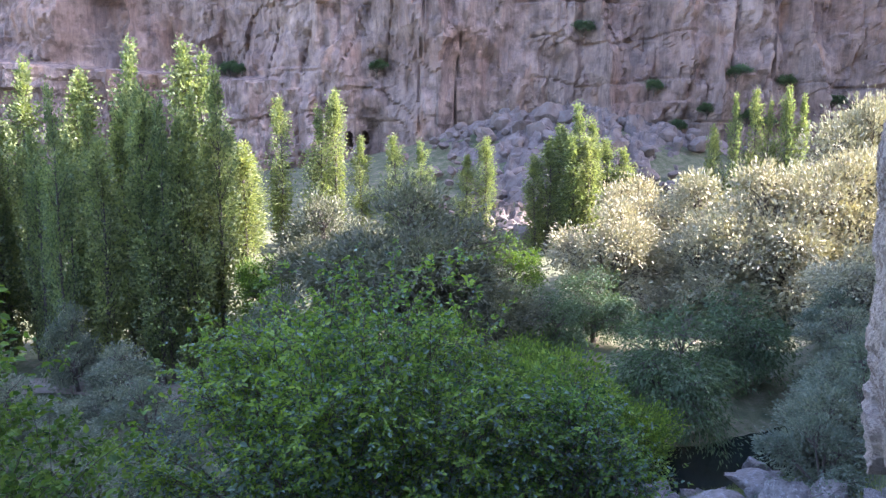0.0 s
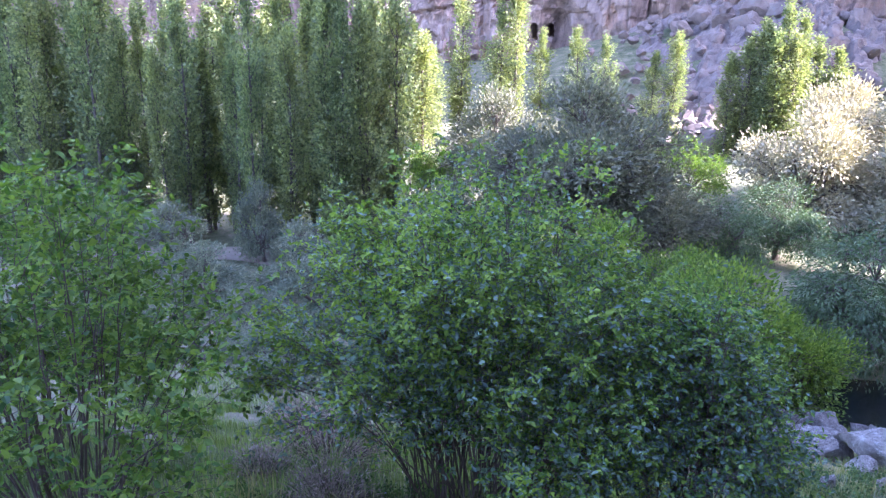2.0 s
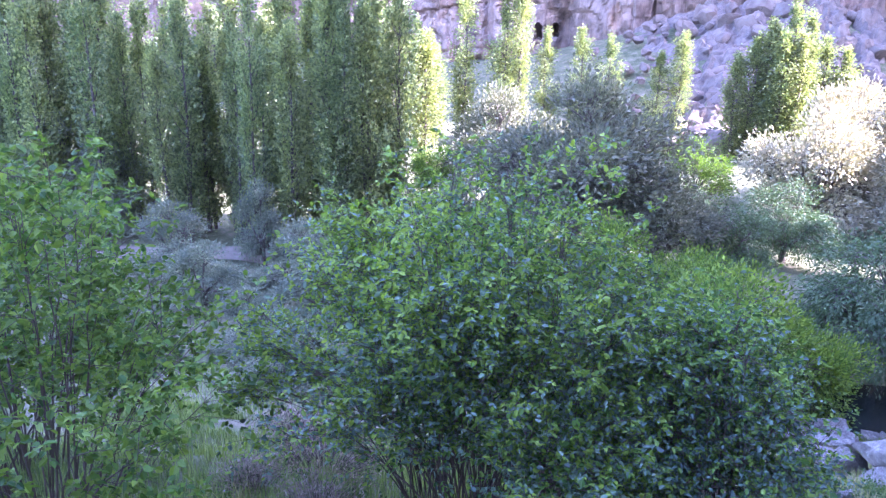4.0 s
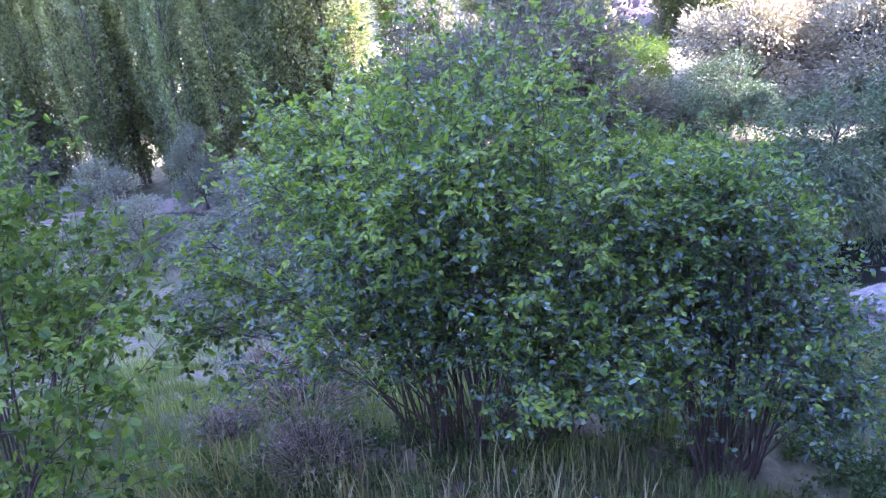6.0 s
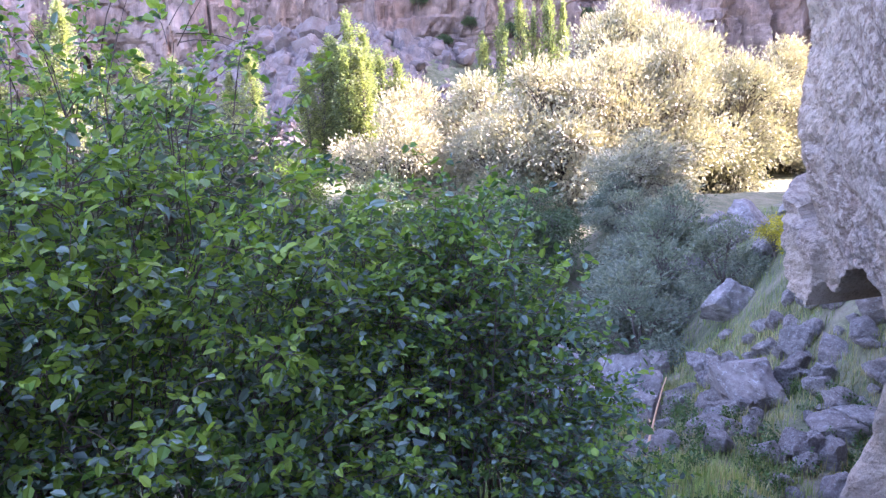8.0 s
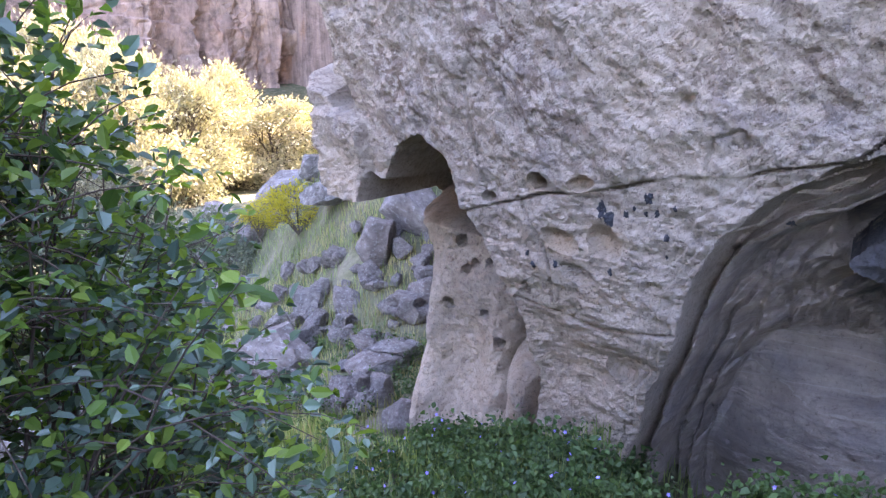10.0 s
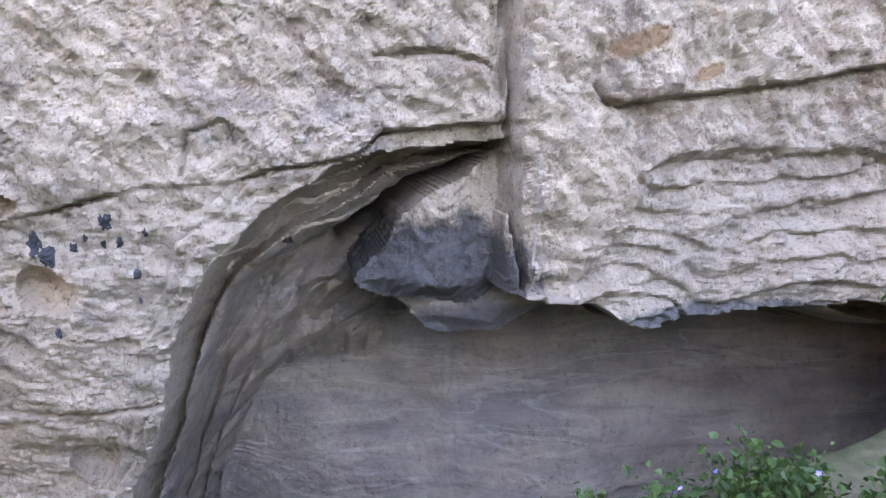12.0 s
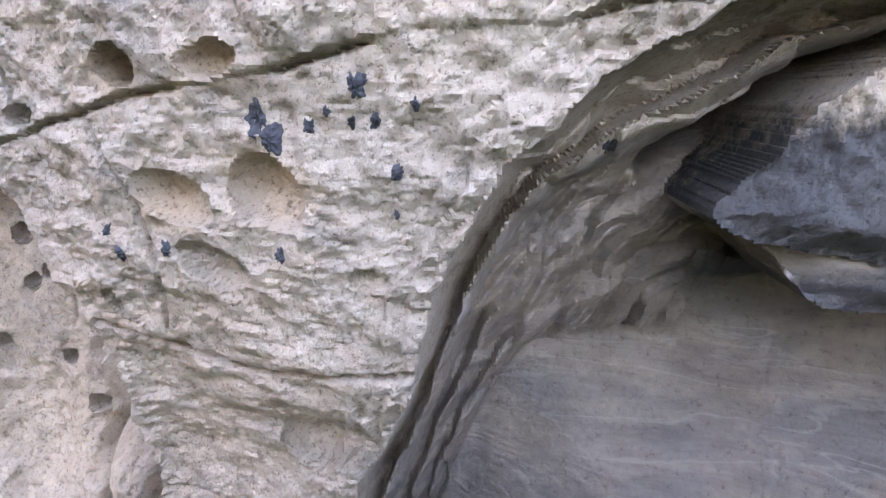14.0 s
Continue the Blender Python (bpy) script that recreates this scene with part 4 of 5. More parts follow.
# grove: x, y, height, width factor
GROVE = []
for i in range(48):
    a = radians(16.8 + i * 0.76 + rnd.uniform(-0.4, 0.4))
    d = rnd.uniform(27.6, 31.0)
    GROVE.append((-math.tan(a) * d, d, rnd.uniform(8.2, 11.2) + (1.2 if i % 4 == 0 else 0) + 1.2 * (i > 28), rnd.uniform(0.45, 0.68)))
set_poplars(GROVE)
set_poplars([(-16.8, 40.7, 13.9, 0.95), (-14.0, 40.8, 13.8, 0.95), (-13.0, 40.9, 13.4, 0.90), (-19.6, 40.7, 12.5, 0.90), (-22.7, 40.9, 13.0, 0.95), (-26.2, 41.2, 12.6, 0.90), (-24.5, 41.6, 10.1, 1.01), (-21.2, 42.1, 9.6, 1.01), (-18.1, 42.4, 9.4, 1.01), (-15.2, 42.6, 9.1, 1.01), (-29.2, 41.6, 10.6, 1.01), (-11.4, 42.4, 8.8, 0.90),
             (-16.5, 58, 9.4, 0.8), (-12.7, 58, 11.6, 0.85), (-9.6, 58, 11.0, 0.85), (-8.4, 58, 12.2, 0.85), (-6.6, 60, 8.7, 0.8),
             (-4.0, 60, 8.8, 0.8), (-1.8, 60, 8.5, 0.8), (3.6, 62, 8.4, 0.8), (2.0, 62, 7.0, 0.8), (-14.5, 56, 7.5, 0.9),
             (10.5, 58, 11.4, 1.0), (9.3, 58.5, 9.8, 0.95), (11.7, 58.3, 10.0, 0.95), (8.3, 58, 8.6, 0.9), (12.9, 58.5, 8.8, 0.9), (7.2, 58, 7.6, 0.8),
             (14.3, 58.5, 8.0, 0.9), (10.0, 57.2, 9.0, 0.95), (11.2, 57.2, 9.0, 0.95),
             (21.8, 60, 9.6, 0.55), (23.4, 60, 11.9, 0.6), (25.0, 60, 12.3, 0.62), (26.4, 60.4, 11.6, 0.55), (27.6, 60, 12.6, 0.6), (28.9, 60, 12.0, 0.6)])
for p, (x, y) in zip(pops, ((-31, 32), (-29, 31), (-26.5, 32.5), (-24.3, 31.5))):
    p.matrix_basis = place(x, y, 1.0, 0.0, 0.95)

# silver-leaved trees on the sunny bank
sage = [round_tree(s, "silver_willow", "dense silver-leaved willow in full sun", 8.0, 4.2, LEAF_SAGE, 19000, 0.24, 17, "silver willows on the bank", low=0.16) for s in (11, 12, 13)]
SAGES = [(8.8, 39.5, 0.80, 0.85), (12.0, 45, 0.9, 1.0), (15.8, 43, 1.05, 1.1), (19.5, 47, 1.1, 0.95), (28.8, 50.5, 1.2, 1.65), (32.0, 51, 1.2, 1.6), (19.0, 40, 1.0, 1.0),
         (24.0, 42, 1.05, 1.2), (30, 46, 1.15, 1.4), (34.5, 50, 1.25, 1.55), (37, 45, 1.0, 0.85), (43, 52, 1.25, 1.2), (14.0, 40, 0.75, 0.85), (31, 41, 1.0, 1.15), (42, 44, 1.1, 0.85), (49, 47, 1.1, 0.9), (27, 45.5, 1.1, 1.2), (21.5, 43.5, 1.0, 1.05), (16.8, 29.5, 0.75, 0.62), (20.6, 37.6, 1.05, 1.2), (17.4, 37.6, 1.0, 1.1), (14.3, 37.4, 0.9, 0.95), (24.5, 38.2, 1.1, 1.3)]
for i, (x, y, s, sz) in enumerate(SAGES):
    m = place(x, y, s, i * 1.7, sz, -0.4)
    if i < 3:
        sage[i].matrix_basis = m
    else:
        copy_thing(sage[i % 3], m)

# grey olive-like trees in the middle
ol = round_tree(21, "oleaster_tree", "grey-green oleaster with a dark forked trunk", 8.2, 4.1, LEAF_OLIVE, 24000, 0.21, 17, "oleasters", 0.3)
ol.matrix_basis = place(-1.7, 30.0, 1.05, 0.4, 1.05)
copy_thing(ol, place(-5.6, 35.0, 0.72, 2.0, 0.86))
copy_thing(ol, place(1.6, 29.0, 0.62, 4.0, 0.62))
teal = round_tree(22, "silver_shrub", "blue-grey rounded willow shrub in shade", 4.4, 2.2, LEAF_TEAL, 11000, 0.13, 12, "grey shrubs on the valley floor", low=0.2)
teal.matrix_basis = place(-6.6, 27.5, 1.0, 0.0, 1.0)
for x, y, s, sz in ((-13.9, 27.0, 0.62, 0.88), (-12.4, 26.4, 0.5, 0.5), (-22.5, 29, 1.1, 1.1), (-26, 30, 1.2, 1.3), (12.2, 20.5, 0.85, 0.9), (13.4, 24, 0.7, 0.75), (-10.2, 19.0, 0.62, 0.5), (-11.0, 24.0, 0.8, 0.7), (-9.2, 22.0, 0.7, 0.6), (-13.5, 22.0, 0.8, 0.6), (-16.5, 24.5, 0.8, 0.75), (-7.0, 24.5, 0.8, 0.75), (-7.4, 15.0, 0.5, 0.42), (-5.5, 12.0, 0.42, 0.34), (10.4, 15.5, 0.5, 0.5), (8.3, 15.6, 0.62, 0.55), (9.6, 17.4, 0.85, 0.7), (11.0, 19.0, 0.8, 0.7), (14.6, 25.6, 0.85, 0.7), (13.0, 22.4, 0.75, 0.7), (15.4, 27.8, 0.8, 0.7), (-12.6, 15.5, 0.6, 0.5), (-15.5, 18.0, 0.7, 0.6)):
    copy_thing(teal, place(x, y, s, x, sz))
dk = round_tree(23, "dark_willow", "dark green drooping willow above the stream", 6.2, 3.2, LEAF_DARK, 17000, 0.20, 15, "green trees by the stream", 0.0, 0.32, 0.7, 0.25)
dk.matrix_basis = place(7.6, 24.0, 0.85, 0.0, 0.8)
copy_thing(dk, place(11.5, 28.0, 0.9, 2.0, 0.9))
for x, y, s, sz in ((4.2, 30.0, 0.75, 0.75), (7.0, 33.5, 0.8, 0.8), (3.2, 35.5, 0.7, 0.6), (-4.6, 33.5, 0.7, 0.62), (-3.0, 36.5, 0.75, 0.7), (0.8, 37, 0.7, 0.65)):
    copy_thing(dk, place(x, y, s, x, sz))
gr = round_tree(24, "green_shrub", "leafy bright green shrub in shade", 4.0, 2.3, LEAF_MAPLE, 12000, 0.13, 13, "green shrubs on the slope", 0.0, 0.55, low=0.2)
gr.matrix_basis = place(2.7, 17.5, 0.9, 0.0, 1.05)
for x, y, s, sz in ((4.6, 18.8, 0.8, 0.85), (0.6, 19.5, 0.85, 0.95), (-2.0, 20.5, 0.9, 1.0), (-4.6, 22.5, 0.9, 0.9), (-0.5, 24.5, 0.9, 0.95), (2.4, 24.0, 0.8, 0.8), (-5.5, 38, 0.9, 0.9), (-1.0, 40, 1.0, 1.0), (4.0, 44, 1.0, 0.9), (-9.0, 36.5, 0.9, 0.9), (46, 43, 1.3, 1.5), (-8.2, 17.5, 0.6, 0.5)):
    copy_thing(gr, place(x, y, s, x * 2, sz))


# ---- the near rose bush and its neighbour ----
def stem_bush(name, label, seed, cx, cy, rx, ry_, z0, ztop, stems, twigs, leaflet, mats, spread=0.45, tip=None, lean=(0, 0), back=0.0, bare=0.42, lit=0.0):
    """Many arching stems from one root, with twigs that carry compound leaves."""
    rng = np.random.RandomState(seed)
    th = empty(name, Matrix.Translation((cx, cy, z0)), label=label, category="bush")
    H = ztop - z0
    main, mrad, tw, trad = [], [], [], []
    lp, la, lsz = [], [], []
    for i in range(stems):
        a = rng.uniform(0, 2 * math.pi)
        r0 = spread * math.sqrt(rng.rand())
        p0 = np.array([math.cos(a) * r0 * rx * 0.5, math.sin(a) * r0 * ry_ * 0.5, 0.0])
        a2 = a + rng.normal(0, 0.5)
        k = math.sqrt(rng.uniform(0.0, 1.0))
        top = H * (1.0 - (0.50 + 0.20 * max(0.0, math.cos(a2))) * k ** 2.0) * rng.uniform(0.80, 1.02)
        p1 = np.array([math.cos(a2) * k * rx + lean[0] * k, math.sin(a2) * k * ry_ + lean[1] * k, top])
        p0[2] = float(ground_z(cx + p0[0], cy + p0[1])) - z0 - 0.05
        ln = bend(p0, p1, 0.13 * k + 0.03, 9, rng, 0.035)
        main.append(ln)
        mrad.append((rng.uniform(0.004, 0.011), 0.002))
        for j in range(twigs):
            f = rng.uniform(bare, 1.0) ** 0.8
            q = ln[min(8, int(f * 8.99))] + rng.normal(0, 0.02, 3)
            out = unit(np.array([q[0], q[1], 0.35 * H]) * np.array([1, 1, 0.35]) + rng.normal(0, 0.7, 3))
            L = rng.uniform(0.18, 0.48)
            e = q + out * L
            t = bend(q, e, 0.10, 5, rng, 0.05)
            tw.append(t)
            trad.append((0.003, 0.0012))
            for s in np.linspace(0.3, 1.0, 5):
                c = t[0] * (1 - s) + t[-1] * s + np.array([0, 0, 0.1 * L * 4 * s * (1 - s)])
                d = unit(unit(e - q) * 0.5 + rng.normal(0, 0.8, 3) + np.array([0, 0, 0.15]))
                side = unit(np.cross(d, [0, 0, 1.0]) + 1e-6)
                # one compound leaf: a pair, a pair and an end leaflet
                for o, sd in ((0.35, -1), (0.35, 1), (0.75, -1), (0.75, 1), (1.0, 0)):
                    lp.append(c + d * o * leaflet * 1.9)
                    la.append(d * (0.55 if sd else 1.0) + side * sd * 0.9 - np.array([0, 0, 0.15]))
                    lsz.append(leaflet * rng.uniform(0.75, 1.2) * (1.15 if sd == 0 else 1.0))
    put("stemwork", tubes("stemwork", main, mrad, STEM, 5), th, kind="stuff")
    put("twigwork", tubes("twigwork", tw, trad, STEM, 3), th, kind="stuff")
    lp, la, lsz = np.array(lp), np.array(la), np.array(lsz)
    # the shade-toned copy gets more frequent toward the ground
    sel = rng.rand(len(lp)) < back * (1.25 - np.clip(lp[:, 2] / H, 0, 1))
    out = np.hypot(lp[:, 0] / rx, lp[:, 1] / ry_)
    # outer, upper and left-hand leaves take the lighter copy, as if lit
    lit_sel = ~sel & (rng.rand(len(lp)) < lit * np.clip(out * 0.8 + lp[:, 2] / H - 0.50 - 0.20 * lp[:, 0] / rx, 0, 1))
    if lit:
        put("young_foliage", leaf_mesh("young_foliage", lp[lit_sel], la[lit_sel], lsz[lit_sel], LEAF_BUSH_LIT, rng, 0.62, 0.55), th, "outer leaves with the light on them put into their colour")
    sel2 = ~sel & ~lit_sel
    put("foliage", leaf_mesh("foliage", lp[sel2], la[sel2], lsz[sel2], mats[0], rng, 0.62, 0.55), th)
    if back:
        put("lower_foliage", leaf_mesh("lower_foliage", lp[sel], la[sel], lsz[sel], mats[1], rng, 0.62, 0.55), th, "lower leaves with shade toned into their colour")
    return th


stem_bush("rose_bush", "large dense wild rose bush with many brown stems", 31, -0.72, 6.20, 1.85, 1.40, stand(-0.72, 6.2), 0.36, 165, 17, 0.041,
          (LEAF_BUSH, LEAF_BUSH_SHADE), 0.75, back=0.5, lit=1.0, bare=0.27)
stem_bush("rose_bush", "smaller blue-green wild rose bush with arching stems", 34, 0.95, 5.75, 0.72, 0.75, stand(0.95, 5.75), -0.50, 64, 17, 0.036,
          (LEAF_BUSH, LEAF_BUSH_SHADE), 0.7, back=0.7, lit=0.6)
stem_bush("leafy_bush", "airy light-green bush with thin dark stems", 32, -3.25, 4.15, 1.25, 1.10, stand(-3.25, 4.15), 0.62, 54, 8, 0.050,
          (LEAF_MAPLE, LEAF_BUSH), 0.34, back=0.25, bare=0.36)
stem_bush("leafy_bush", "airy light-green bush beside the rose bush", 33, -5.0, 5.6, 1.4, 1.2, stand(-5.0, 5.6), 0.35, 34, 14, 0.055,
          (LEAF_MAPLE, LEAF_BUSH), 0.6, back=0.2)


def thorn_cushion(seed, x, y, r, h):
    rng = np.random.RandomState(seed)
    th = empty("thorn_cushion", Matrix.Translation((x, y, stand(x, y))), label="low dry purple-grey thorn cushion", category="shrub", group="thorn cushions")
    lines, rad, lp, la = [], [], [], []
    for i in range(220):
        d = unit(rng.normal(0, 1, 3))
        d[2] = abs(d[2])
        tip = d * np.array([r, r, h]) * rng.uniform(0.6, 1.05)
        ln = bend(np.array([d[0] * r * 0.25, d[1] * r * 0.25, -0.05]), tip, 0.05, 4, rng)
        lines.append(ln)
        rad.append((0.004, 0.001))
        for j in range(12):
            lp.append(ln[rng.randint(1, 4)] + rng.normal(0, 0.04, 3))
            la.append(d + rng.normal(0, 0.5, 3))
    put("twigwork", tubes("twigwork", lines, rad, STEM, 3), th, kind="stuff")
    put("thorn_tangle", leaf_mesh("thorn_tangle", np.array(lp), np.array(la), np.full(len(lp), 0.05), LEAF_HEATH, rng, 0.22, 0.2, "kite"), th)


for i, (x, y, r, h) in enumerate(((-2.45, 6.7, 0.85, 0.62), (-2.0, 5.6, 0.5, 0.36), (-3.3, 7.9, 0.6, 0.5), (-2.9, 6.1, 0.40, 0.35), (1.3, 8.6, 0.5, 0.6))):
    thorn_cushion(40 + i, x, y, r, h)


# ---- boulders ----
def boulder_mesh(name, seed, mat, cuts=9, sub=4, lump=0.10):
    """A block: an icosphere cut by planes, then roughened."""
    rng = np.random.RandomState(seed)
    bm = bmesh.new()
    bmesh.ops.create_icosphere(bm, subdivisions=sub, radius=1.0)
    co = np.array([v.co[:] for v in bm.verts])
    for i in range(cuts):
        n = unit(rng.normal(0, 1, 3))
        d = rng.uniform(0.42, 0.72)
        over = np.clip(co @ n - d, 0, None)
        co = co - over[:, None] * n * 0.94
    co = co * rng.uniform(0.75, 1.15, 3)
    f = fbm(co[:, 0] * 2.2 + seed, co[:, 1] * 2.2, co[:, 2] * 2.2, 4)
    co = co * (1 + lump * f[:, None])
    for v, c in zip(bm.verts, co):
        v.co = c
    me = bpy.data.meshes.new(name)
    bm.to_mesh(me)
    bm.free()
    me.materials.append(mat)
    return me


near_b = [boulder_mesh("boulder", 60 + i, BOULDER, 20, 5, 0.10) for i in range(5)]
far_b = [boulder_mesh("fallen_block", 70 + i, SCREE, 26, 3, 0.04) for i in range(6)]


def boulder(x, y, sx, sy, sz, turn=0.0, tilt=0.0, which=0, sink=0.25, label="", group="boulders on the slope"):
    m = Matrix.Translation((x, y, stand(x, y) + sz * (1 - 2 * sink))) @ Euler((tilt, tilt * 0.6, turn)).to_matrix().to_4x4() @ Matrix.Diagonal((sx, sy, sz, 1))
    put("boulder", near_b[which % 5], None, label or "grey lichen-covered tuff boulder on the slope", "boulder", group, m=m)


boulder(4.7, 12.0, 0.85, 0.75, 0.85, 0.3, 0.2, 0)
boulder(5.9, 12.2, 0.80, 0.75, 0.72, 1.2, 0.1, 1, label="rust-sided lichen-covered tuff boulder on the slope")
boulder(6.1, 9.8, 0.75, 0.85, 0.62, 0.6, 0.45, 2, label="slanting grey tuff boulder beside the outcrop")
boulder(8.2, 14.8, 0.7, 0.6, 0.5, 2.0, 0.2, 3)
boulder(5.2, 11.6, 0.6, 0.4, 0.22, 0.4, 0.2, 4)
boulder(5.9, 11.8, 0.4, 0.3, 0.2, 1.4, 0.1, 0)
rb = random.Random(9)
for i in range(70):
    x, y = rb.uniform(3.4, 9.0), rb.uniform(7.4, 19)
    s = rb.uniform(0.12, 0.42) * (1.3 if y > 12 else 1)
    boulder(x, y, s * rb.uniform(0.8, 1.4), s * rb.uniform(0.7, 1.1), s * rb.uniform(0.5, 0.9), rb.uniform(0, 6), rb.uniform(-0.4, 0.4), i,
            label="small grey broken tuff block among grass")
for i in range(110):
    x, y = rb.uniform(4.6, 8.5), rb.uniform(7.6, 12.5)
    s = rb.uniform(0.09, 0.27)
    boulder(x, y, s * 1.3, s, s * 0.85, rb.uniform(0, 6), rb.uniform(-0.5, 0.5), i, label="small grey broken tuff block among grass")
for i in range(95):
    x, y = rb.uniform(5.5, 17.0), rb.uniform(8.5, 23)
    if x - 0.4 * (y - 12) < 5.5:
        continue
    s = rb.choice((0.2, 0.3, 0.42, 0.6, 0.85)) * rb.uniform(0.8, 1.2)
    boulder(x, y, s * rb.uniform(0.9, 1.4), s, s * rb.uniform(0.6, 1.0), rb.uniform(0, 6), rb.uniform(-0.5, 0.5), i, label="grey broken tuff block on the rubble bank")
for i in range(26):
    x, y = rb.uniform(1.9, 5.2), rb.uniform(6.4, 9.5)
    s = rb.uniform(0.06, 0.26)
    boulder(x, y, s * 1.2, s, s * 0.8, rb.uniform(0, 6), rb.uniform(-0.4, 0.4), i, label="small grey broken tuff block among grass")
for i in range(240):
    t = rb.random()
    y = 60 + 29 * t
    x = 7 + rb.gauss(0, 2.0 + 9 * t) + 8 * t
    s = rb.choice((0.5, 0.7, 0.9, 1.2, 1.7)) * rb.uniform(0.8, 1.2)
    m = Matrix.Translation((x, y, float(ground_z(x, y, False)) + 0.5 + s * 0.3)) @ Euler((rb.uniform(-.5, .5), rb.uniform(-.5, .5), rb.uniform(0, 6))).to_matrix().to_4x4() @ Matrix.Diagonal((s * rb.uniform(.9, 1.5), s, s * rb.uniform(.6, 1), 1))
    put("fallen_block", far_b[i % 6], None, "pale angular fallen tuff block on the scree", "boulder", "rockfall below the canyon wall", m=m)
for x, y, z, s in ((24, 85, -2.5, 5.0), (17, 87, -0.5, 4.2), (31, 86, -2.0, 4.2), (5, 86, -0.5, 3.0), (38, 82, -3.0, 3.6), (20, 79, -4, 3.0)):
    put("fallen_block", far_b[int(s) % 6], None, "huge grey fallen block below the canyon wall", "boulder", "rockfall below the canyon wall",
        m=Matrix.Translation((x, y, z)) @ Euler((0.2, 0.3, x)).to_matrix().to_4x4() @ Matrix.Diagonal((s * 1.1, s * 0.8, s, 1)))

# shrubs on ledges of the far wall
ledge = round_tree(25, "ledge_shrub", "dark blue-green shrub on a ledge of the canyon wall", 3.0, 2.0, LEAF_DARK, 3500, 0.22, 8, "shrubs on the canyon wall")
LEDGE = [(-29.5, 8.6), (-27, 8.4), (27, 6.0), (18, 13.5), (33, 3.0), (38, 2.2), (36, 7.6), (43, 6.5), (30, 1.0), (48, 4.0), (12.5, 0.5), (20.5, 1.0), (-8.5, 8.5), (40, 1.5), (52, 3.0)]
for i, (x, z) in enumerate(LEDGE):
    y = float(cliff_y(np.array([float(x)]), np.array([float(z)]))[0]) - 0.6
    y = min(y, float(cliff_y(np.array([float(x)]), np.array([z + 1.0]))[0]) - 0.6)
    m = Matrix.Translation((x, y, z - 0.6)) @ Matrix.Rotation(i, 4, 'Z') @ Matrix.Diagonal((1.0, 0.8, 0.85, 1))
    if i == 0:
        ledge.matrix_basis = m
    else:
        copy_thing(ledge, m)


# ---- grass, herbs and flowers ----
def blades(name, n, area, length, mat, seed, label, keep=None, lean=0.35):
    rng = np.random.RandomState(seed)
    x = rng.uniform(area[0], area[1], n)
    y = rng.uniform(area[2], area[3], n)
    ok = vnoise(x * 1.4, y * 1.4, seed) > 0.24
    if keep is not None:
        ok &= keep(x, y)
    x, y = x[ok], y[ok]
    n = len(x)
    z = ground_z(x, y) - 0.01
    L = length * rng.uniform(0.5, 1.3, n)
    a = rng.uniform(0, 2 * math.pi, n)
    d = np.stack([np.cos(a), np.sin(a), np.zeros(n)], 1)
    s = np.stack([-np.sin(a), np.cos(a), np.zeros(n)], 1) * (0.0035 + 0.006 * length)
    p = np.stack([x, y, z], 1)
    k = (rng.uniform(0.1, 1.0, n) * lean)[:, None] * L[:, None]
    upv = np.array([0, 0, 1.0]) * L[:, None]
    m1 = p + upv * 0.55 + d * k * 0.3
    tp = p + upv * 0.92 + d * k * 1.1
    V = np.stack([p - s, p + s, m1 + s * 0.7, m1 - s * 0.7, tp], 1).reshape(-1, 3)
    i = np.arange(n)[:, None] * 5
    F = np.concatenate([i + np.array([[0, 1, 2]]), i + np.array([[0, 2, 3]]), i + np.array([[3, 2, 4]])])
    put(name, mesh_np(name, V, F, mat, False), None, label, "grass", kind="stuff")


clear = lambda x, y: (x < rock_edge(y) - 0.05)


def rock_edge(y):
    return np.interp(y, [-9, 1.4, 3.4, 5.0, 5.6, 7.4, 7.8], [1.8, 2.9, 3.3, 3.4, 3.8, 4.6, 9.4])


blades("slope_grass", 90000, (-5.5, 3.3, 0.8, 9.0), 0.17, GRASS, 51, "green grass on the shaded slope", lambda x, y: clear(x, y) & ((x < 1.7) | (y > 6.2)))
blades("far_slope_grass", 45000, (-9, 11, 8.5, 21), 0.18, GRASS, 52, "rough grass between the boulders", clear)
blades("rock_foot_grass", 9000, (2.3, 4.8, 4.6, 8.0), 0.15, GRASS, 58, "green grass at the foot of the outcrop")
blades("bank_grass", 22000, (6, 18, 9, 24), 0.18, GRASS, 57, "rough grass on the rubble bank")
blades("dry_grass", 26000, (2.2, 9.0, 6.0, 15), 0.15, STRAW, 53, "dry straw-coloured grass among the rocks", clear, 0.6)
blades("dry_stalks", 2200, (-3.0, 0.8, 2.6, 5.6), 0.34, STRAW, 54, "pale dry stalks in the grass", clear, 0.5)


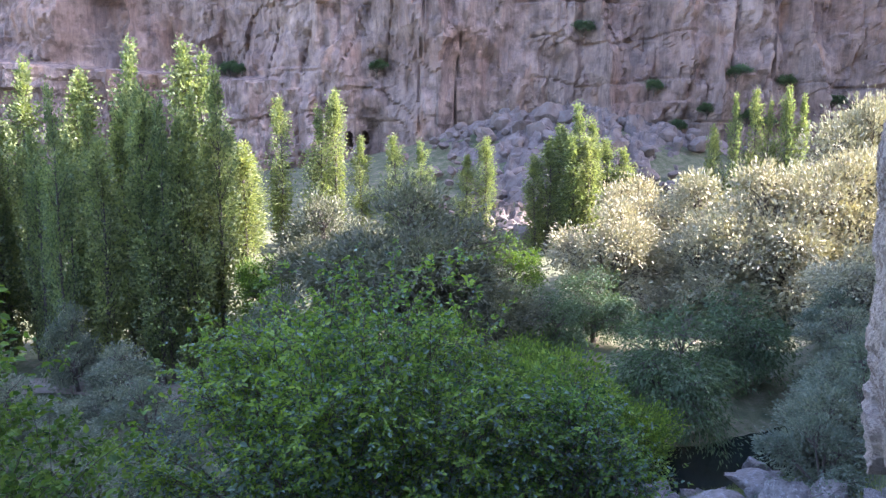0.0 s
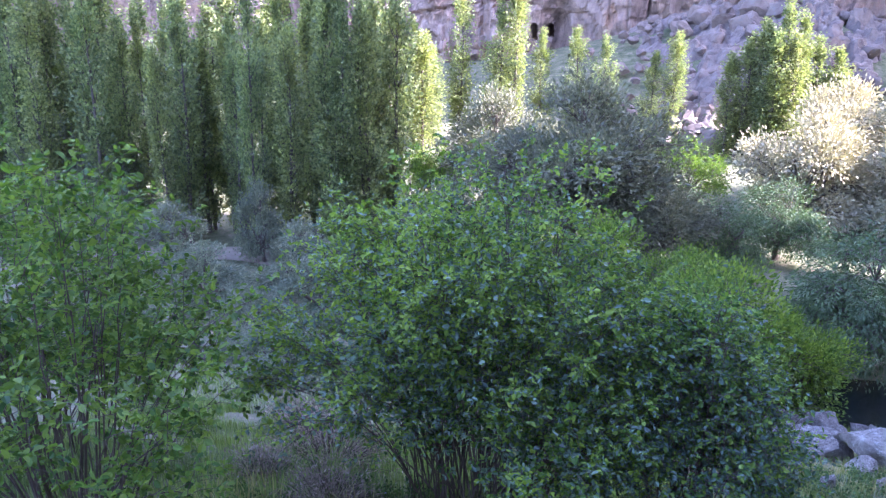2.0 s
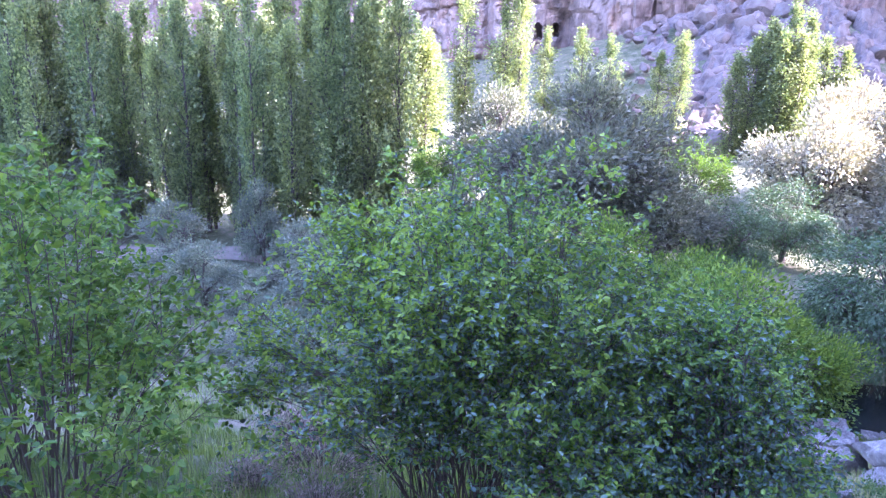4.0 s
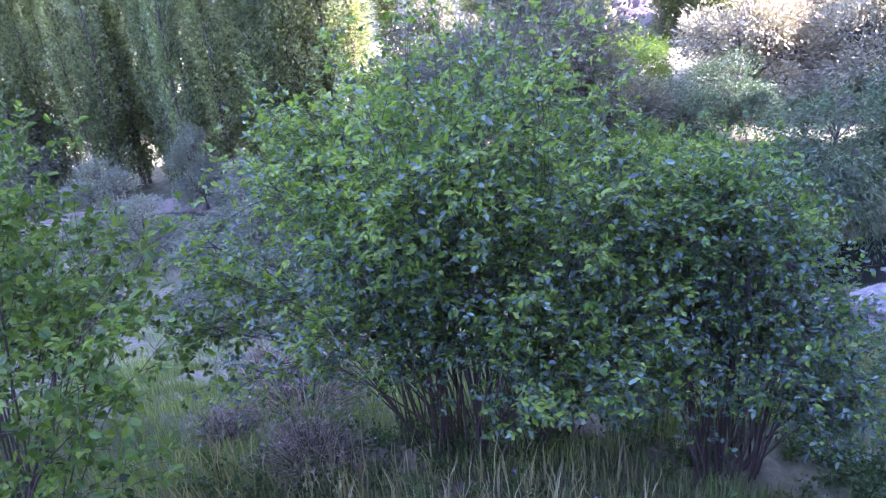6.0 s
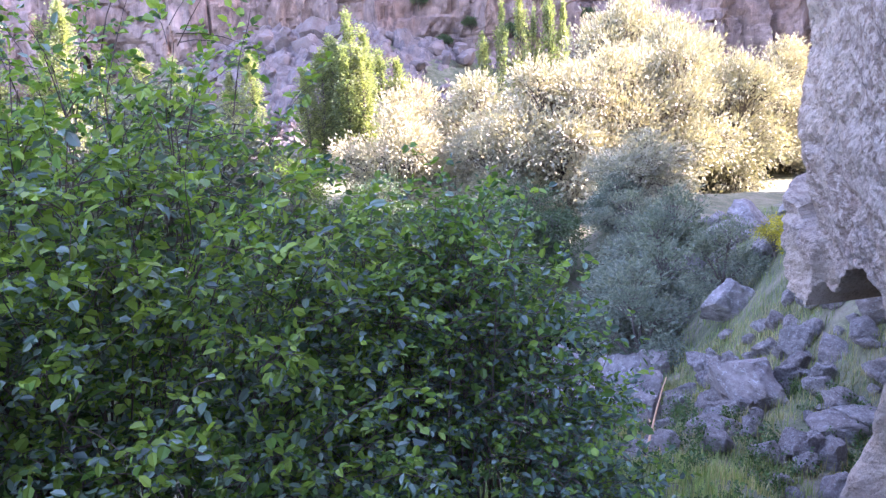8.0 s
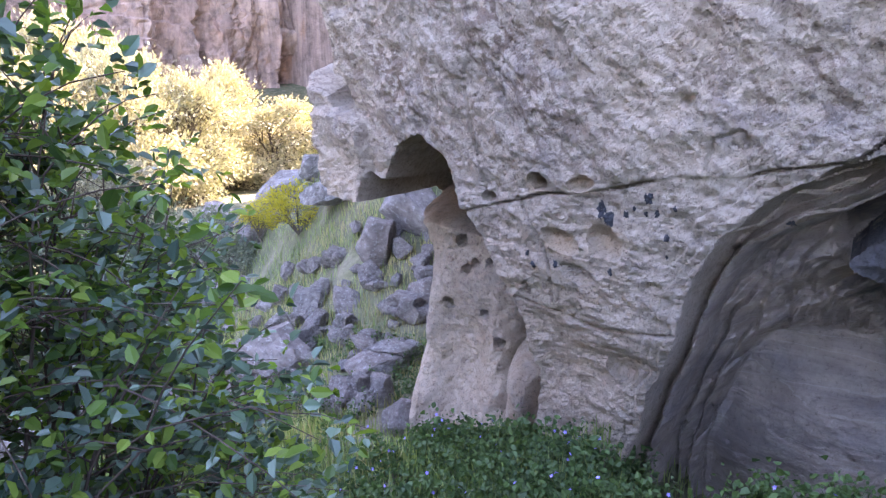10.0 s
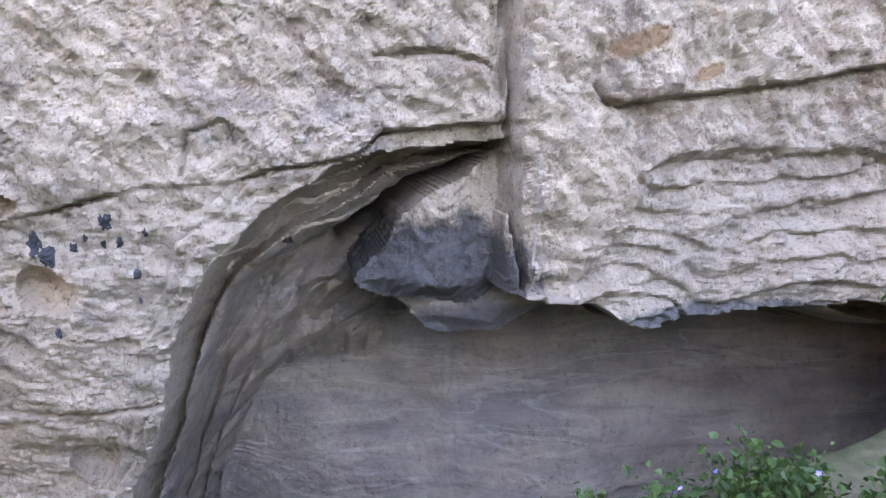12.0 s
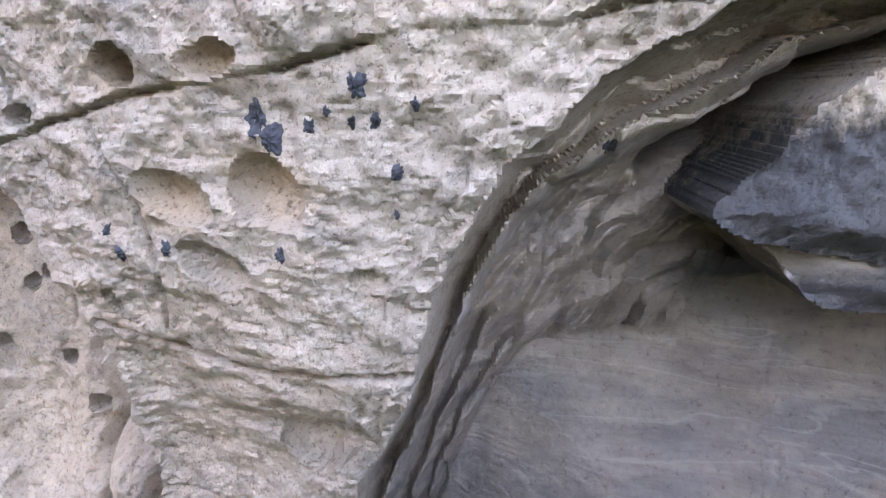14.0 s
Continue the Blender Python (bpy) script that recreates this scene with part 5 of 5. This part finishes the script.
def herb_patch(name, seed, n, region, height, label, flowers=0):
    """Low leafy herbs; every plant is a few stalks with round lobed leaves."""
    rng = np.random.RandomState(seed)
    lines, rad, lp, la, ls, fl = [], [], [], [], [], []
    c = 0
    while c < n:
        x, y = rng.uniform(region[0], region[1]), rng.uniform(region[2], region[3])
        if x > rock_edge(y) + 0.6 * (1.6 < y < 5.0) or (x > 2.9 and 2.3 < y < 3.3) or vnoise(x * 2, y * 2, seed) < 0.25:
            c += 0.2
            continue
        c += 1
        h = height(x, y) * rng.uniform(0.55, 1.25)
        b = np.array([x, y, stand(x, y, -0.02)])
        for j in range(4):
            tip = b + np.array([rng.normal(0, 0.35 * h), rng.normal(0, 0.35 * h), h * rng.uniform(0.6, 1.1)])
            ln = bend(b, tip, 0.05, 5, rng, 0.04)
            lines.append(ln)
            rad.append((0.0025, 0.001))
            for q in range(15):
                lp.append(ln[rng.randint(1, 5)] + rng.normal(0, 0.026, 3))
                la.append(rng.normal(0, 1, 3) + np.array([0, 0, 0.25]))
                ls.append(rng.uniform(0.016, 0.036))
            if rng.rand() < flowers:
                fl.append(tip + np.array([0, 0, 0.03]))
    th = empty(name, label=label, category="herbs", kind="stuff")
    put("stalkwork", tubes("stalkwork", lines, rad, LEAF_HERB, 3), th, kind="stuff")
    put("foliage", leaf_mesh("foliage", np.array(lp), np.array(la), np.array(ls), LEAF_HERB, rng, 0.85, 0.55), th)
    if fl:
        V, F = [], []
        for p in fl:
            t = unit(rng.normal(0, 1, 3) + np.array([-0.6, 0, 0.8]))
            a = unit(np.cross(t, [0.3, 0.2, 1.0]))
            b2 = np.cross(t, a)
            i0 = len(V)
            V.append(p)
            for k in range(10):
                r = (0.011 if k % 2 == 0 else 0.006)
                V.append(p + r * (math.cos(k * 0.6283) * a + math.sin(k * 0.6283) * b2) + t * 0.004)
            F += [(i0, i0 + 1 + k, i0 + 1 + (k + 1) % 10) for k in range(10)]
        put("bloom", mesh_np("bloom", V, F, FLOWER, False), th, "small violet five-petalled flowers", kind="stuff")


herb_patch("cranesbill_herbs", 81, 1150, (1.7, 4.0, 2.0, 6.2), lambda x, y: 0.15 + 0.01 * float(smooth(3.2, 2.4, y)), "green cranesbill with violet flowers along the rock", 0.055)
herb_patch("slope_herbs", 82, 560, (-3.2, 2.4, 1.9, 6.4), lambda x, y: 0.16, "mixed green herbs on the shaded slope", 0.02)
herb_patch("rubble_herbs", 83, 240, (2.4, 6.5, 6.4, 10.5), lambda x, y: 0.20, "green herbs between the fallen stones", 0.0)
herb_patch("wall_herbs", 84, 80, (1.9, 3.1, 1.5, 2.5), lambda x, y: 0.30, "tall leafy cranesbill beside the hollow", 0.09)

herb_patch("foot_herbs", 85, 420, (1.8, 3.9, 3.3, 5.9), lambda x, y: 0.16, "dense green herbs at the foot of the hollow", 0.04)

broom = round_tree(27, "broom_shrub", "small yellow flowering broom on the rubble bank", 1.2, 0.7, LEAF_BROOM, 3500, 0.05, 8, "broom shrubs", low=0.2)
broom.matrix_basis = place(9.6, 12.6, 1.0, 0.0)
copy_thing(broom, place(10.8, 14.5, 0.8, 2.0))

# fallen dry canes leaning by the boulders
for i, (a, b) in enumerate((((3.2, 7.6, 0.5), (5.9, 11.2, 0.45)), ((3.5, 7.8, 0.25), (5.6, 11.3, 0.15)))):
    p0 = np.array([a[0], a[1], stand(a[0], a[1]) + a[2] * 0.3])
    p1 = np.array([b[0], b[1], stand(b[0], b[1]) + b[2]])
    put("dry_cane", tubes("dry_cane", [bend(p0, p1, 0.01, 8, np.random.RandomState(i), 0.004)], [(0.013, 0.008)], CANE, 6), None,
        "fallen dry brown cane leaning on stones", "cane", "dry canes")
